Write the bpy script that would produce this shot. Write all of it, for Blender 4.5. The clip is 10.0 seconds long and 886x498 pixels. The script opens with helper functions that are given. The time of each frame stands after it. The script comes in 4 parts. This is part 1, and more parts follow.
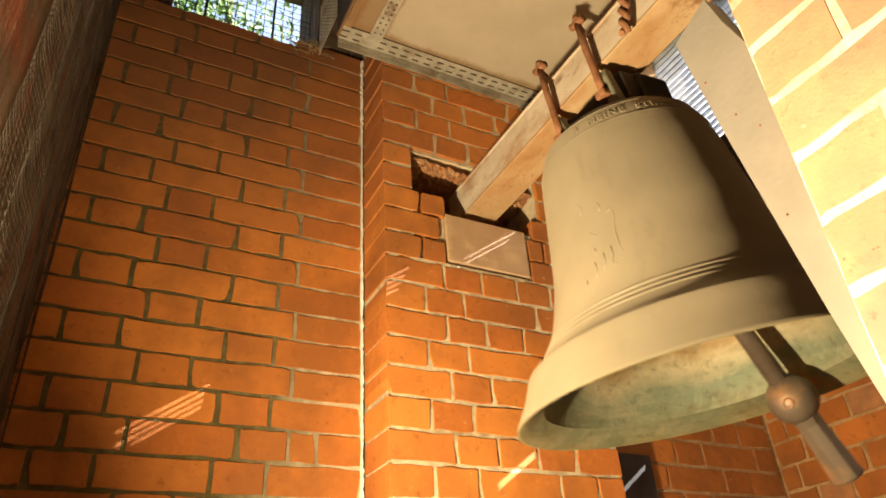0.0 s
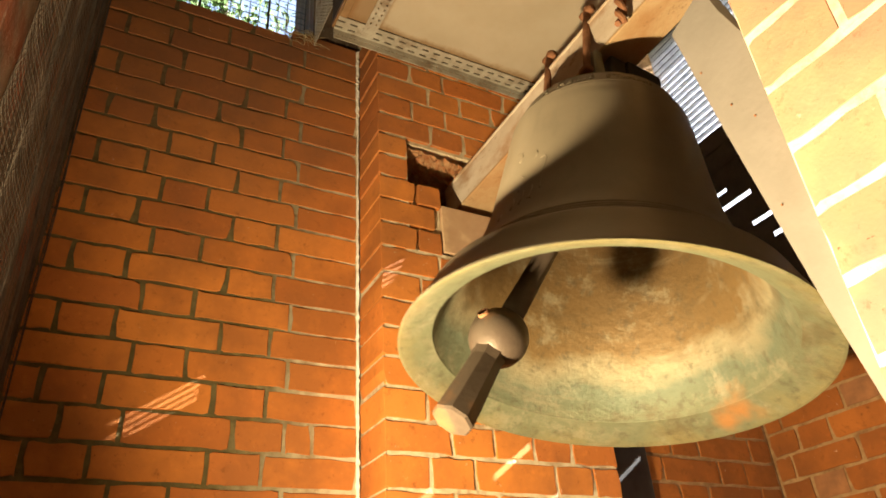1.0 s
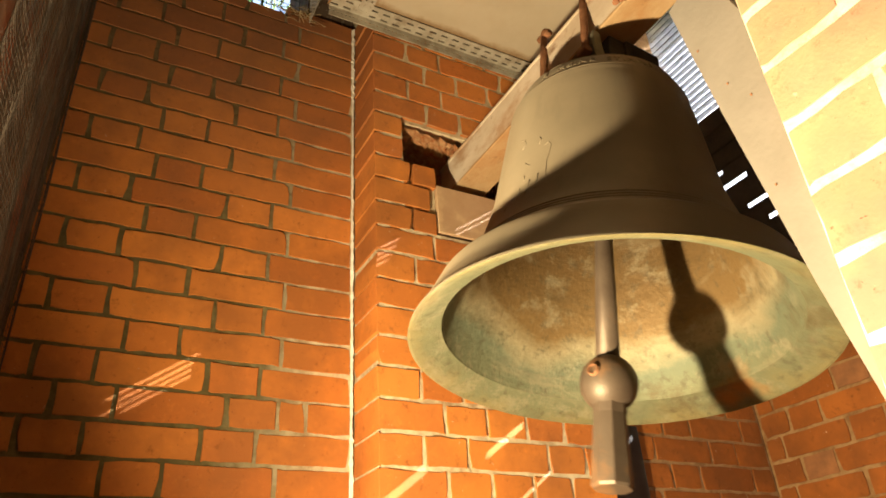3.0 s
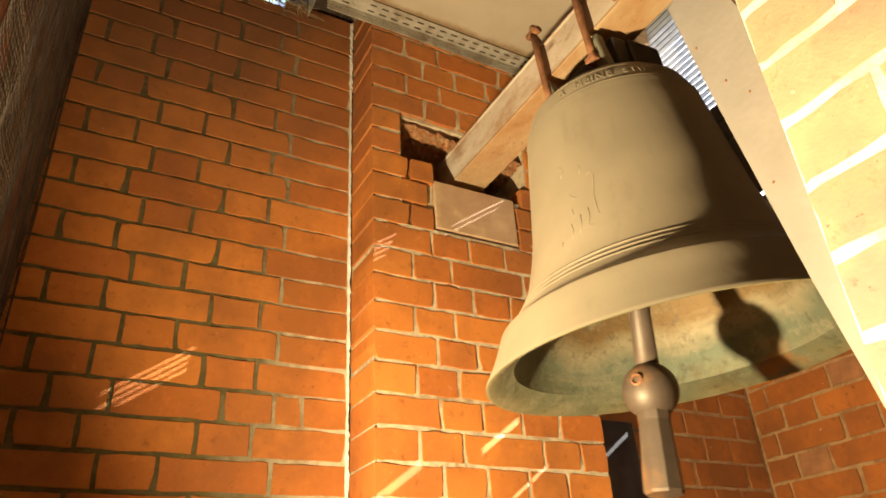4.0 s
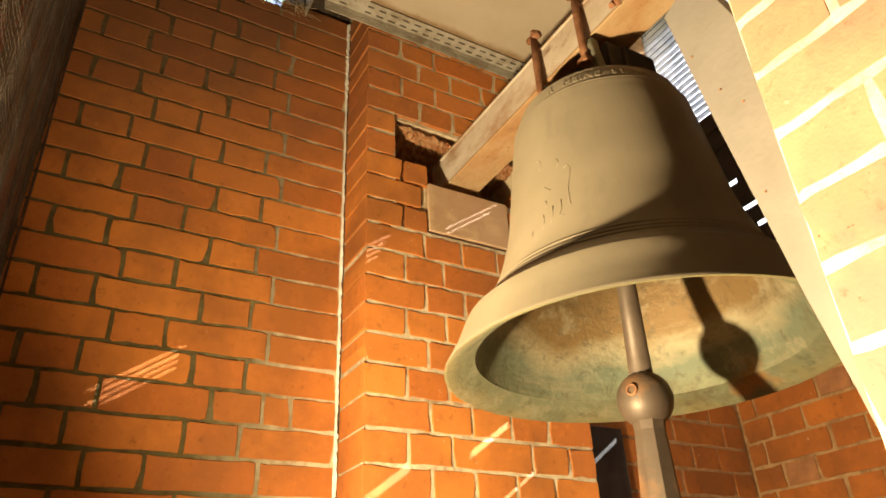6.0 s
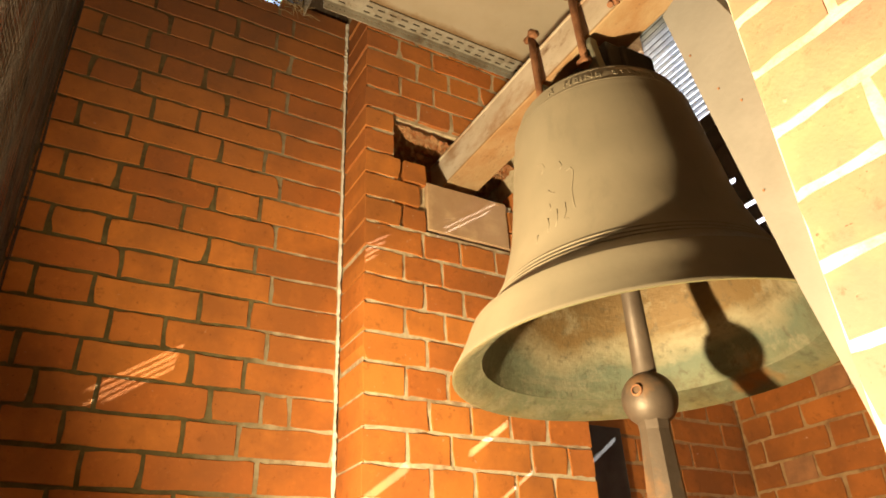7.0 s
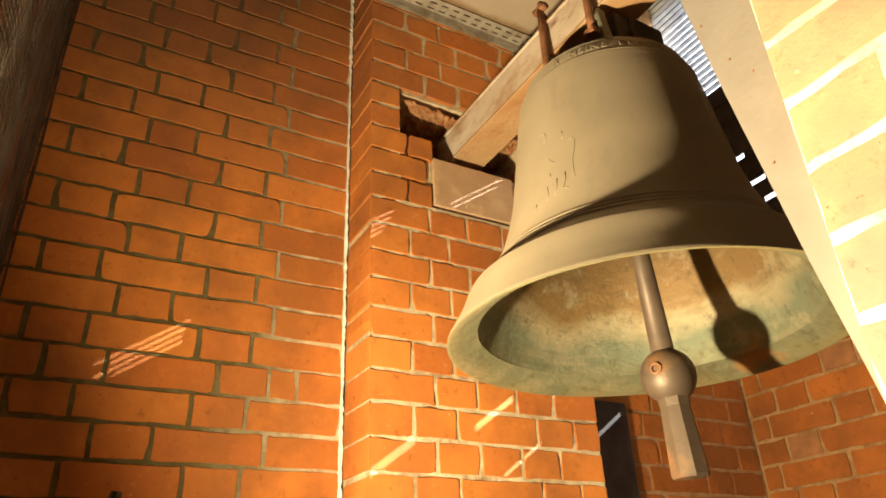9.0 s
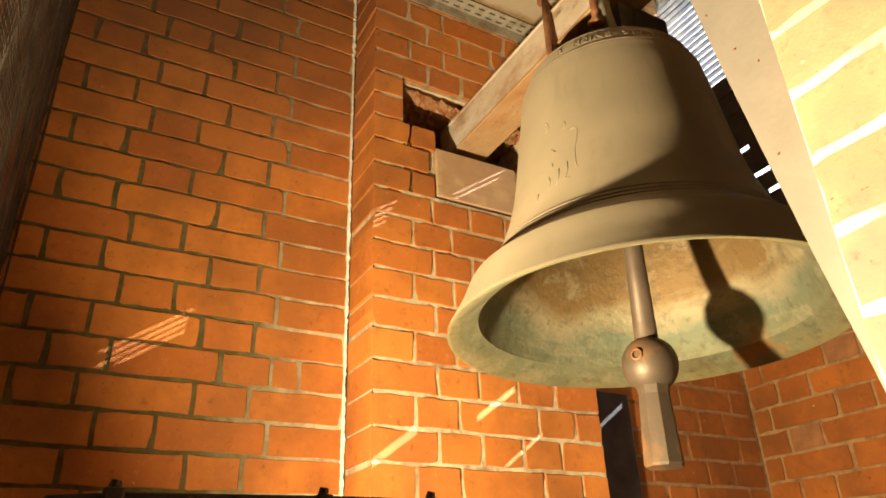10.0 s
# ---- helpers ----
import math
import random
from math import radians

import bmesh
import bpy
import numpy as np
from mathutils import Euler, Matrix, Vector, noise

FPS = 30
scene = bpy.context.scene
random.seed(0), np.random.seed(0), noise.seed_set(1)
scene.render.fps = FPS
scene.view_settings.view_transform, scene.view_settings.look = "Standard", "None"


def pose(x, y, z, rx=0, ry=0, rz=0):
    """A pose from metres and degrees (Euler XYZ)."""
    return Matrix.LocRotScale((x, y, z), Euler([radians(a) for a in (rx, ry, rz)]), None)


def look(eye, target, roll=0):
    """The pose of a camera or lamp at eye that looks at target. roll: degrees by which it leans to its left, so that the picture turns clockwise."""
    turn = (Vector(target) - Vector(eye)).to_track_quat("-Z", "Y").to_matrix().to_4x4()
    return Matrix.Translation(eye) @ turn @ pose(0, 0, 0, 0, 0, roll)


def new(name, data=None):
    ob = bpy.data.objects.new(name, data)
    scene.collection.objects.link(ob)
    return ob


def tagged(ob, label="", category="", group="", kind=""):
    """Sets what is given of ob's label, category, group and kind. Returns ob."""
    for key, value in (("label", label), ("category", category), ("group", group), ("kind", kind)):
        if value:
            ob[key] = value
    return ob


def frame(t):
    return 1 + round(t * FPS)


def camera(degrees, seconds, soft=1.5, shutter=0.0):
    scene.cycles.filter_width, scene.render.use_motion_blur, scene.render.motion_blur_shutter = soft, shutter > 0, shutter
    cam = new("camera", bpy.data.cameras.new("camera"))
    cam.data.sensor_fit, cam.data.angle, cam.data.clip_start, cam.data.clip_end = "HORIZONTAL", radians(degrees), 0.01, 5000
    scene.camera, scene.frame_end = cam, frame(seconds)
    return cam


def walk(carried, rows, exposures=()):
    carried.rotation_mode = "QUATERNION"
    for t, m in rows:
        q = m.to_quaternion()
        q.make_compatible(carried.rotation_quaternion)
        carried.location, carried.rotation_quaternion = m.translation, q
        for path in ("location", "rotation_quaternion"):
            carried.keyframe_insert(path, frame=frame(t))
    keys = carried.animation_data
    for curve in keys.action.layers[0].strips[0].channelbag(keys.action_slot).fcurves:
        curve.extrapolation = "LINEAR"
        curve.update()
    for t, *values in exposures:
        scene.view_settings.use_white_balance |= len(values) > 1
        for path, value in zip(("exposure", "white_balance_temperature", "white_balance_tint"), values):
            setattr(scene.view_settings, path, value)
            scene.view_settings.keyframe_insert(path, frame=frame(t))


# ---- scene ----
cam = camera(65.18, 10.0, soft=1.7, shutter=0.25)
walk(cam, [
    (0, pose(-0.6693, -1.6948, -1.0314, 121.68, 3.54, -27.24)),
    (0.5, pose(-0.6677, -1.6927, -1.0331, 121.35, 3.33, -27.52)),
    (1, pose(-0.6663, -1.6922, -1.0336, 121.08, 3.68, -27.51)),
    (1.5, pose(-0.6652, -1.6896, -1.0358, 120.60, 3.63, -27.67)),
    (2, pose(-0.6638, -1.6898, -1.0361, 120.19, 3.74, -27.69)),
    (2.5, pose(-0.6619, -1.6895, -1.0364, 119.86, 3.59, -27.88)),
    (4, pose(-0.6601, -1.6897, -1.0366, 119.12, 3.23, -28.39)),
    (4.5, pose(-0.6601, -1.6908, -1.0362, 119.16, 2.79, -28.92)),
    (5, pose(-0.6599, -1.6896, -1.0367, 119.23, 2.46, -29.31)),
    (5.5, pose(-0.6597, -1.6888, -1.0366, 119.34, 2.46, -29.44)),
    (7, pose(-0.6594, -1.6889, -1.0375, 119.28, 2.62, -29.54)),
    (7.5, pose(-0.6602, -1.6887, -1.0377, 119.25, 2.41, -29.78)),
    (8, pose(-0.6597, -1.6849, -1.0382, 118.87, 2.62, -29.57)),
    (8.5, pose(-0.6591, -1.6837, -1.0397, 118.28, 2.46, -29.37)),
    (9, pose(-0.6575, -1.6842, -1.0405, 117.42, 2.33, -29.13)),
    (9.5, pose(-0.6572, -1.6837, -1.0408, 116.95, 2.17, -29.00)),
    (10, pose(-0.6556, -1.6834, -1.0401, 116.66, 2.00, -29.01)),
], exposures=((0.0, 2.7), (10.0, 2.7)))

# ---------------------------------------------------------------- light
world = bpy.data.worlds.new("sky")
scene.world = world
world.use_nodes = True
wn = world.node_tree.nodes
sky = wn.new("ShaderNodeTexSky")
sky.sky_type, sky.sun_disc = "NISHITA", False
sky.sun_elevation, sky.sun_rotation = radians(34), radians(112)
sky.dust_density = 7.0
wn["Background"].inputs[1].default_value = 0.125
world.node_tree.links.new(sky.outputs[0], wn["Background"].inputs[0])

SUN_WAY = Vector((-1.0, 0.40, -0.72))
sun = new("sun", bpy.data.lights.new("sun", "SUN"))
sun.data.energy, sun.data.angle, sun.data.color = 5.0, radians(0.2), (1.0, 0.985, 0.96)
sun.matrix_world = look((4, -1, 3), Vector((4, -1, 3)) + SUN_WAY)

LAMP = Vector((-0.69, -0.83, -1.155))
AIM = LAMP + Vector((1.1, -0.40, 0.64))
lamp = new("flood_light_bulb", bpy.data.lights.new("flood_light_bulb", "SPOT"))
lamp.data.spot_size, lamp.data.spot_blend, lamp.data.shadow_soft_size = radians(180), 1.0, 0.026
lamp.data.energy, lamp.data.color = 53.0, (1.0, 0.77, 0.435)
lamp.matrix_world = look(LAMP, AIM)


# ---------------------------------------------------------------- materials
class Mat:
    """A node material with a few shorthands."""
    def __init__(self, name, rough=0.8, metal=0.0, spec=0.3):
        self.m = bpy.data.materials.new(name)
        self.m.use_nodes = True
        self.t = self.m.node_tree
        self.b = self.t.nodes["Principled BSDF"]
        self.put(self.b.inputs["Roughness"], rough)
        self.put(self.b.inputs["Metallic"], metal)
        self.b.inputs["Specular IOR Level"].default_value = spec
        self.coord = None

    def put(self, socket, value):
        if isinstance(value, (int, float)):
            socket.default_value = value
        elif isinstance(value, tuple):
            socket.default_value = (*value[:3], 1.0)
        else:
            self.t.links.new(value, socket)

    def place(self, scale=(1, 1, 1), own=True):
        tc = self.t.nodes.new("ShaderNodeTexCoord")
        mp = self.t.nodes.new("ShaderNodeMapping")
        mp.inputs["Scale"].default_value = scale
        if own:
            self.t.links.new(tc.outputs["Object"], mp.inputs[0])
        else:
            g = self.t.nodes.new("ShaderNodeNewGeometry")
            self.t.links.new(g.outputs["Position"], mp.inputs[0])
        return mp.outputs[0]

    def shifted(self, vec):
        """The place, shifted by each object's own random number, so that alike pieces differ."""
        info = self.t.nodes.new("ShaderNodeObjectInfo")
        mul = self.t.nodes.new("ShaderNodeMath")
        mul.operation = "MULTIPLY"
        mul.inputs[1].default_value = 37.0
        self.t.links.new(info.outputs["Random"], mul.inputs[0])
        add = self.t.nodes.new("ShaderNodeVectorMath")
        self.t.links.new(vec, add.inputs[0])
        self.t.links.new(mul.outputs[0], add.inputs[1])
        return add.outputs[0]

    def rand(self):
        return self.t.nodes.new("ShaderNodeObjectInfo").outputs["Random"]

    def noise(self, vec, scale, detail=4.0, rough=0.6):
        n = self.t.nodes.new("ShaderNodeTexNoise")
        n.inputs["Scale"].default_value = scale
        n.inputs["Detail"].default_value = detail
        n.inputs["Roughness"].default_value = rough
        self.t.links.new(vec, n.inputs["Vector"])
        return n.outputs["Fac"]

    def ramp(self, fac, *stops):
        r = self.t.nodes.new("ShaderNodeValToRGB")
        e = r.color_ramp.elements
        while len(e) < len(stops):
            e.new(0.5)
        for el, (p, c) in zip(e, stops):
            el.position = p
            el.color = (*c, 1.0) if isinstance(c, tuple) else (c, c, c, 1.0)
        self.t.links.new(fac, r.inputs[0])
        return r.outputs[0]

    def mix(self, fac, a, b, mode="MIX"):
        n = self.t.nodes.new("ShaderNodeMix")
        n.data_type, n.blend_type = "RGBA", mode
        self.put(n.inputs[0], fac)
        self.put(n.inputs[6], a)
        self.put(n.inputs[7], b)
        return n.outputs[2]

    def color(self, value):
        self.put(self.b.inputs["Base Color"], value)
        return self

    def rough(self, value):
        self.put(self.b.inputs["Roughness"], value)

    def bump(self, fac, strength=0.3, distance=0.004):
        n = self.t.nodes.new("ShaderNodeBump")
        n.inputs["Strength"].default_value = strength
        n.inputs["Distance"].default_value = distance
        self.t.links.new(fac, n.inputs["Height"])
        self.t.links.new(n.outputs[0], self.b.inputs["Normal"])


def browned(k, c, w, amount):
    """Mixes toward dark brown in one ragged patch under the high opening."""
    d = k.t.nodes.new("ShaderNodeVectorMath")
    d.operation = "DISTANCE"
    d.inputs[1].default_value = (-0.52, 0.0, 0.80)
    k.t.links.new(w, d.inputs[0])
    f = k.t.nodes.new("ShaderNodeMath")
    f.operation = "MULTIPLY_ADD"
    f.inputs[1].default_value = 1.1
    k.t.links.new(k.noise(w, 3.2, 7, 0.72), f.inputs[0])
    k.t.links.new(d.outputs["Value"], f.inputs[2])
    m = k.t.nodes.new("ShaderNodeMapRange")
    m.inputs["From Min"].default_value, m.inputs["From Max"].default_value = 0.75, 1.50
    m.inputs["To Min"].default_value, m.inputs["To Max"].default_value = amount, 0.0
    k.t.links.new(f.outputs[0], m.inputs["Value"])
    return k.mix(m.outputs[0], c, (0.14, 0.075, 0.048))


def brick_material(name, dark, low, high, mid):
    k = Mat(name, 0.75, spec=0.25)
    v = k.shifted(k.place())
    tone = k.ramp(k.rand(), (0.0, dark), (0.35, low), (0.7, high), (1.0, mid))
    cloud = k.noise(v, 9, 4)
    c = k.mix(k.ramp(cloud, (0.42, 0.0), (0.75, 0.55)), tone, tuple(0.72 * x for x in low))
    c = k.mix(k.ramp(k.noise(v, 60, 5), (0.56, 0.0), (0.72, 0.4)), c, tuple(min(1.0, 1.3 * x) for x in low))
    w = k.place(own=False)
    c = k.mix(k.ramp(k.noise(w, 2.6, 5, 0.65), (0.44, 0.0), (0.62, 0.68)), c, tuple(f * x for x, f in zip(low, (0.46, 0.5, 0.75))))
    c = k.mix(k.ramp(k.noise(w, 34, 6, 0.75), (0.57, 0.0), (0.70, 0.65)), c, tuple(0.34 * x for x in low))
    c = browned(k, c, w, 0.6)
    c = k.mix(k.ramp(k.noise(w, 52, 6, 0.72), (0.66, 0.0), (0.71, 0.7)), c, (0.56, 0.43, 0.30))
    pits = k.noise(v, 150, 3)
    c = k.mix(k.ramp(pits, (0.68, 0.0), (0.74, 0.8)), c, (0.10, 0.03, 0.012))
    k.color(c)
    k.bump(k.mix(0.5, k.noise(v, 240, 4), k.noise(v, 28, 3)), 0.35, 0.003)
    return k.m


def mortar_material(name, pale, dull):
    k = Mat(name, 0.95, spec=0.1)
    v = k.place(own=False)
    c = k.mix(k.ramp(k.noise(v, 45, 5), (0.4, 0.0), (0.7, 0.7)), pale, dull)
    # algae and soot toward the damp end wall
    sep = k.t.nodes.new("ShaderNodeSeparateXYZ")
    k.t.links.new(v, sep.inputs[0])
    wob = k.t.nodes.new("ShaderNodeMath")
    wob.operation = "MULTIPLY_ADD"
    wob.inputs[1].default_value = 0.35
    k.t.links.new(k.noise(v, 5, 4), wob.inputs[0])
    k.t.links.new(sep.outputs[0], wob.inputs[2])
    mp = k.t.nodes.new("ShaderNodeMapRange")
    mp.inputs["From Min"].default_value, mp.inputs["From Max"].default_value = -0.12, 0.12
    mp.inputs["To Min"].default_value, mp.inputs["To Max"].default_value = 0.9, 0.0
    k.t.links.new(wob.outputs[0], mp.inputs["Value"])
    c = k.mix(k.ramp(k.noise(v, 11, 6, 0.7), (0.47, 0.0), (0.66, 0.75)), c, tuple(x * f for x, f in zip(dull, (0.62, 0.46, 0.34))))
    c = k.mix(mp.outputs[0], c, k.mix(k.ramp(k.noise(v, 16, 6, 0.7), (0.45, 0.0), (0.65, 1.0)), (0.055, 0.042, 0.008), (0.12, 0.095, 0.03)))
    c = browned(k, c, v, 0.4)
    k.color(c)
    k.bump(k.noise(v, 130, 5), 0.5, 0.003)
    return k.m


def plain(name, a, b, scale, rough=0.8, metal=0.0, bump=0.2, own=True, stain=None, stretch=(1, 1, 1)):
    k = Mat(name, rough, metal)
    v = k.place(stretch, own)
    c = k.mix(k.ramp(k.noise(v, scale, 5), (0.35, 0.0), (0.68, 1.0)), a, b)
    if stain:
        c = k.mix(k.ramp(k.noise(v, scale * 0.35 + 2, 6), (0.56, 0.0), (0.70, 0.85)), c, stain)
    k.color(c)
    k.bump(k.noise(v, scale * 9, 4), bump, 0.003)
    return k.m


BRICK = brick_material("red_brick", (0.40, 0.120, 0.026), (0.50, 0.170, 0.034), (0.57, 0.205, 0.042), (0.45, 0.140, 0.032))
# Paler, yellower than BRICK: the near pier's overexposed look is put into the colour.
LIT_BUFF_BRICK = brick_material("lit_buff_brick", (0.41, 0.21, 0.124), (0.445, 0.236, 0.142), (0.47, 0.254, 0.158), (0.425, 0.22, 0.13))
# Shaded copy of BRICK: niche and side wall get their dimness from its colour.
DIM_BRICK = brick_material("dim_red_brick", (0.20, 0.060, 0.010), (0.28, 0.086, 0.014), (0.33, 0.105, 0.018), (0.24, 0.072, 0.012))
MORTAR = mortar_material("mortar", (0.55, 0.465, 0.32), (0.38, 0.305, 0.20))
# Whitened copy of MORTAR, with the near pier's strong light in its colour.
LIT_MORTAR = mortar_material("lit_mortar", (0.67, 0.60, 0.485), (0.53, 0.465, 0.36))
# Shaded copy of MORTAR for the same two walls.
DIM_MORTAR = mortar_material("dim_mortar", (0.30, 0.185, 0.09), (0.20, 0.115, 0.055))
DARK_BRICK = plain("burnt_brick", (0.17, 0.075, 0.032), (0.27, 0.115, 0.045), 18, 0.8)
WHITE_FILLER = plain("white_filler", (0.84, 0.81, 0.76), (0.66, 0.60, 0.50), 30, 0.9)


def board_material():
    """Cream paint, with brown water marks creeping in from the board's joints."""
    k = Mat("ceiling_paint", 0.8)
    v = k.place(own=False)
    c = k.mix(k.ramp(k.noise(v, 5, 5), (0.35, 0.0), (0.68, 1.0)), (0.40, 0.345, 0.265), (0.355, 0.30, 0.22))
    sep = k.t.nodes.new("ShaderNodeSeparateXYZ")
    k.t.links.new(v, sep.inputs[0])
    wob = k.noise(v, 14, 6, 0.7)

    def mark(axis, start, way, reach, amount, tint):
        d = k.t.nodes.new("ShaderNodeMath")
        d.operation = "MULTIPLY_ADD"
        d.inputs[1].default_value, d.inputs[2].default_value = way, -way * start
        k.t.links.new(sep.outputs[axis], d.inputs[0])
        w = k.t.nodes.new("ShaderNodeMath")
        w.operation = "MULTIPLY_ADD"
        w.inputs[1].default_value = reach * 1.6
        k.t.links.new(wob, w.inputs[0])
        k.t.links.new(d.outputs[0], w.inputs[2])
        m = k.t.nodes.new("ShaderNodeMapRange")
        m.inputs["From Min"].default_value, m.inputs["From Max"].default_value = reach * 0.8, reach * 1.5
        m.inputs["To Min"].default_value, m.inputs["To Max"].default_value = amount, 0.0
        k.t.links.new(w.outputs[0], m.inputs["Value"])
        return k.mix(m.outputs[0], c, tint)
    c = mark(1, -0.228, -1.0, 0.034, 0.85, (0.20, 0.115, 0.05))
    c = mark(0, -0.012, 1.0, 0.016, 0.8, (0.22, 0.13, 0.06))
    c = mark(0, -0.118, 1.0, 0.022, 0.8, (0.21, 0.11, 0.045))
    c = k.mix(k.ramp(k.noise(v, 90, 4, 0.7), (0.66, 0.0), (0.74, 0.4)), c, (0.30, 0.22, 0.13))
    k.color(c)
    k.bump(k.noise(v, 45, 4), 0.12, 0.003)
    return k.m


BOARD = board_material()
ZINC = plain("galvanised_steel", (0.44, 0.41, 0.35), (0.30, 0.265, 0.21), 26, 0.6, 0.3, own=False, stain=(0.17, 0.105, 0.055))


def rusted(name, pale, dull, cut):
    """Old paint with rust breaking through in blotches and streaks."""
    k = Mat(name, 0.72, spec=0.25)
    v = k.place((1, 0.55, 1), own=False)
    c = k.mix(k.ramp(k.noise(v, 9, 6), (0.35, 0.0), (0.65, 1.0)), pale, dull)
    c = k.mix(k.ramp(k.noise(v, 11, 7, 0.66), (cut - 0.04, 0.0), (cut + 0.14, 0.75)), c, (0.27, 0.135, 0.055))
    c = k.mix(k.ramp(k.noise(v, 7.5, 7, 0.72), (cut + 0.05, 0.0), (cut + 0.13, 0.9)), c, (0.15, 0.07, 0.03))
    c = k.mix(k.ramp(k.noise(v, 70, 4, 0.7), (0.60, 0.0), (0.70, 0.5)), c, (0.12, 0.07, 0.04))
    k.color(c)
    k.bump(k.mix(0.5, k.noise(v, 30, 6, 0.7), k.noise(v, 160, 3)), 0.5, 0.004)
    return k.m


BEAM_PAINT = rusted("old_paint_on_steel", (0.53, 0.455, 0.375), (0.40, 0.32, 0.24), 0.56)
BEAM_RUST = rusted("rust_stained_paint", (0.38, 0.265, 0.15), (0.31, 0.20, 0.10), 0.50)
RUST = plain("rusty_steel", (0.20, 0.085, 0.04), (0.30, 0.14, 0.07), 45, 0.75, 0.2, bump=0.5)
BLACK_IRON = plain("black_iron", (0.018, 0.016, 0.015), (0.04, 0.034, 0.03), 30, 0.6, 0.3)
PLANK_PAINT = plain("grey_paint", (0.175, 0.157, 0.138), (0.145, 0.13, 0.112), 9, 0.75, stain=(0.14, 0.124, 0.10))
SLAB = plain("grey_stone", (0.37, 0.235, 0.14), (0.44, 0.30, 0.185), 14, 0.85, stain=(0.56, 0.40, 0.24), own=False)


def dirty_plaster():
    """Soot-dark render with pale dust runs and bared red brick."""
    k = Mat("dirty_plaster", 0.95, spec=0.1)
    v = k.place(own=False)
    run = k.place((1, 1, 0.13), own=False)
    c = k.mix(k.ramp(k.noise(run, 11, 6, 0.65), (0.36, 0.0), (0.66, 1.0)), (0.065, 0.043, 0.029), (0.17, 0.125, 0.09))
    c = k.mix(k.ramp(k.noise(v, 4.5, 5, 0.6), (0.53, 0.0), (0.64, 0.75)), c, (0.17, 0.052, 0.026))
    c = k.mix(k.ramp(k.noise(run, 34, 6, 0.72), (0.56, 0.0), (0.68, 0.65)), c, (0.29, 0.25, 0.20))
    c = k.mix(k.ramp(k.noise(v, 60, 5, 0.75), (0.64, 0.0), (0.70, 0.8)), c, (0.40, 0.35, 0.29))
    k.color(c)
    k.bump(k.mix(0.5, k.noise(v, 16, 7, 0.7), k.noise(run, 50, 4)), 0.9, 0.012)
    return k.m


DIRTY_PLASTER = dirty_plaster()
WIRE = plain("dusty_wire", (0.095, 0.078, 0.062), (0.03, 0.023, 0.017), 16, 0.85, 0.1, own=False)
FLOOR = plain("concrete", (0.07, 0.065, 0.058), (0.11, 0.10, 0.09), 4, 0.9, own=False)
SLAT = plain("pale_slat", (0.36, 0.38, 0.42), (0.26, 0.28, 0.32), 20, 0.85, own=False)
# Sooty timber; its colour also serves as shade behind the angle's slots.
SOOT_AND_SHADE = plain("soot_and_shade", (0.035, 0.026, 0.018), (0.06, 0.043, 0.028), 14, 0.9, own=False)
LEAF = plain("leaf", (0.06, 0.12, 0.03), (0.12, 0.20, 0.06), 8, 0.6, own=False)
BARK = plain("bark", (0.10, 0.075, 0.05), (0.15, 0.11, 0.08), 12, 0.95)
RUBBLE = plain("broken_brick", (0.48, 0.19, 0.07), (0.62, 0.40, 0.22), 55, 0.95, bump=0.8, own=False)


def bronze_material():
    k = Mat("bronze_outside", 0.5, 0.22, 0.4)
    k.b.inputs["Diffuse Roughness"].default_value = 1.0
    v = k.place()
    c = k.mix(k.ramp(k.noise(v, 4, 5), (0.35, 0.0), (0.7, 1.0)), (0.25, 0.207, 0.145), (0.195, 0.164, 0.114))
    c = k.mix(k.ramp(k.noise(k.place((1, 1, 0.25)), 16, 5), (0.55, 0.0), (0.75, 0.5)), c, (0.14, 0.118, 0.085))
    k.color(c)
    k.rough(k.ramp(k.noise(v, 7, 4), (0.3, 0.42), (0.7, 0.56)))
    k.bump(k.noise(v, 90, 4), 0.12, 0.002)
    return k.m


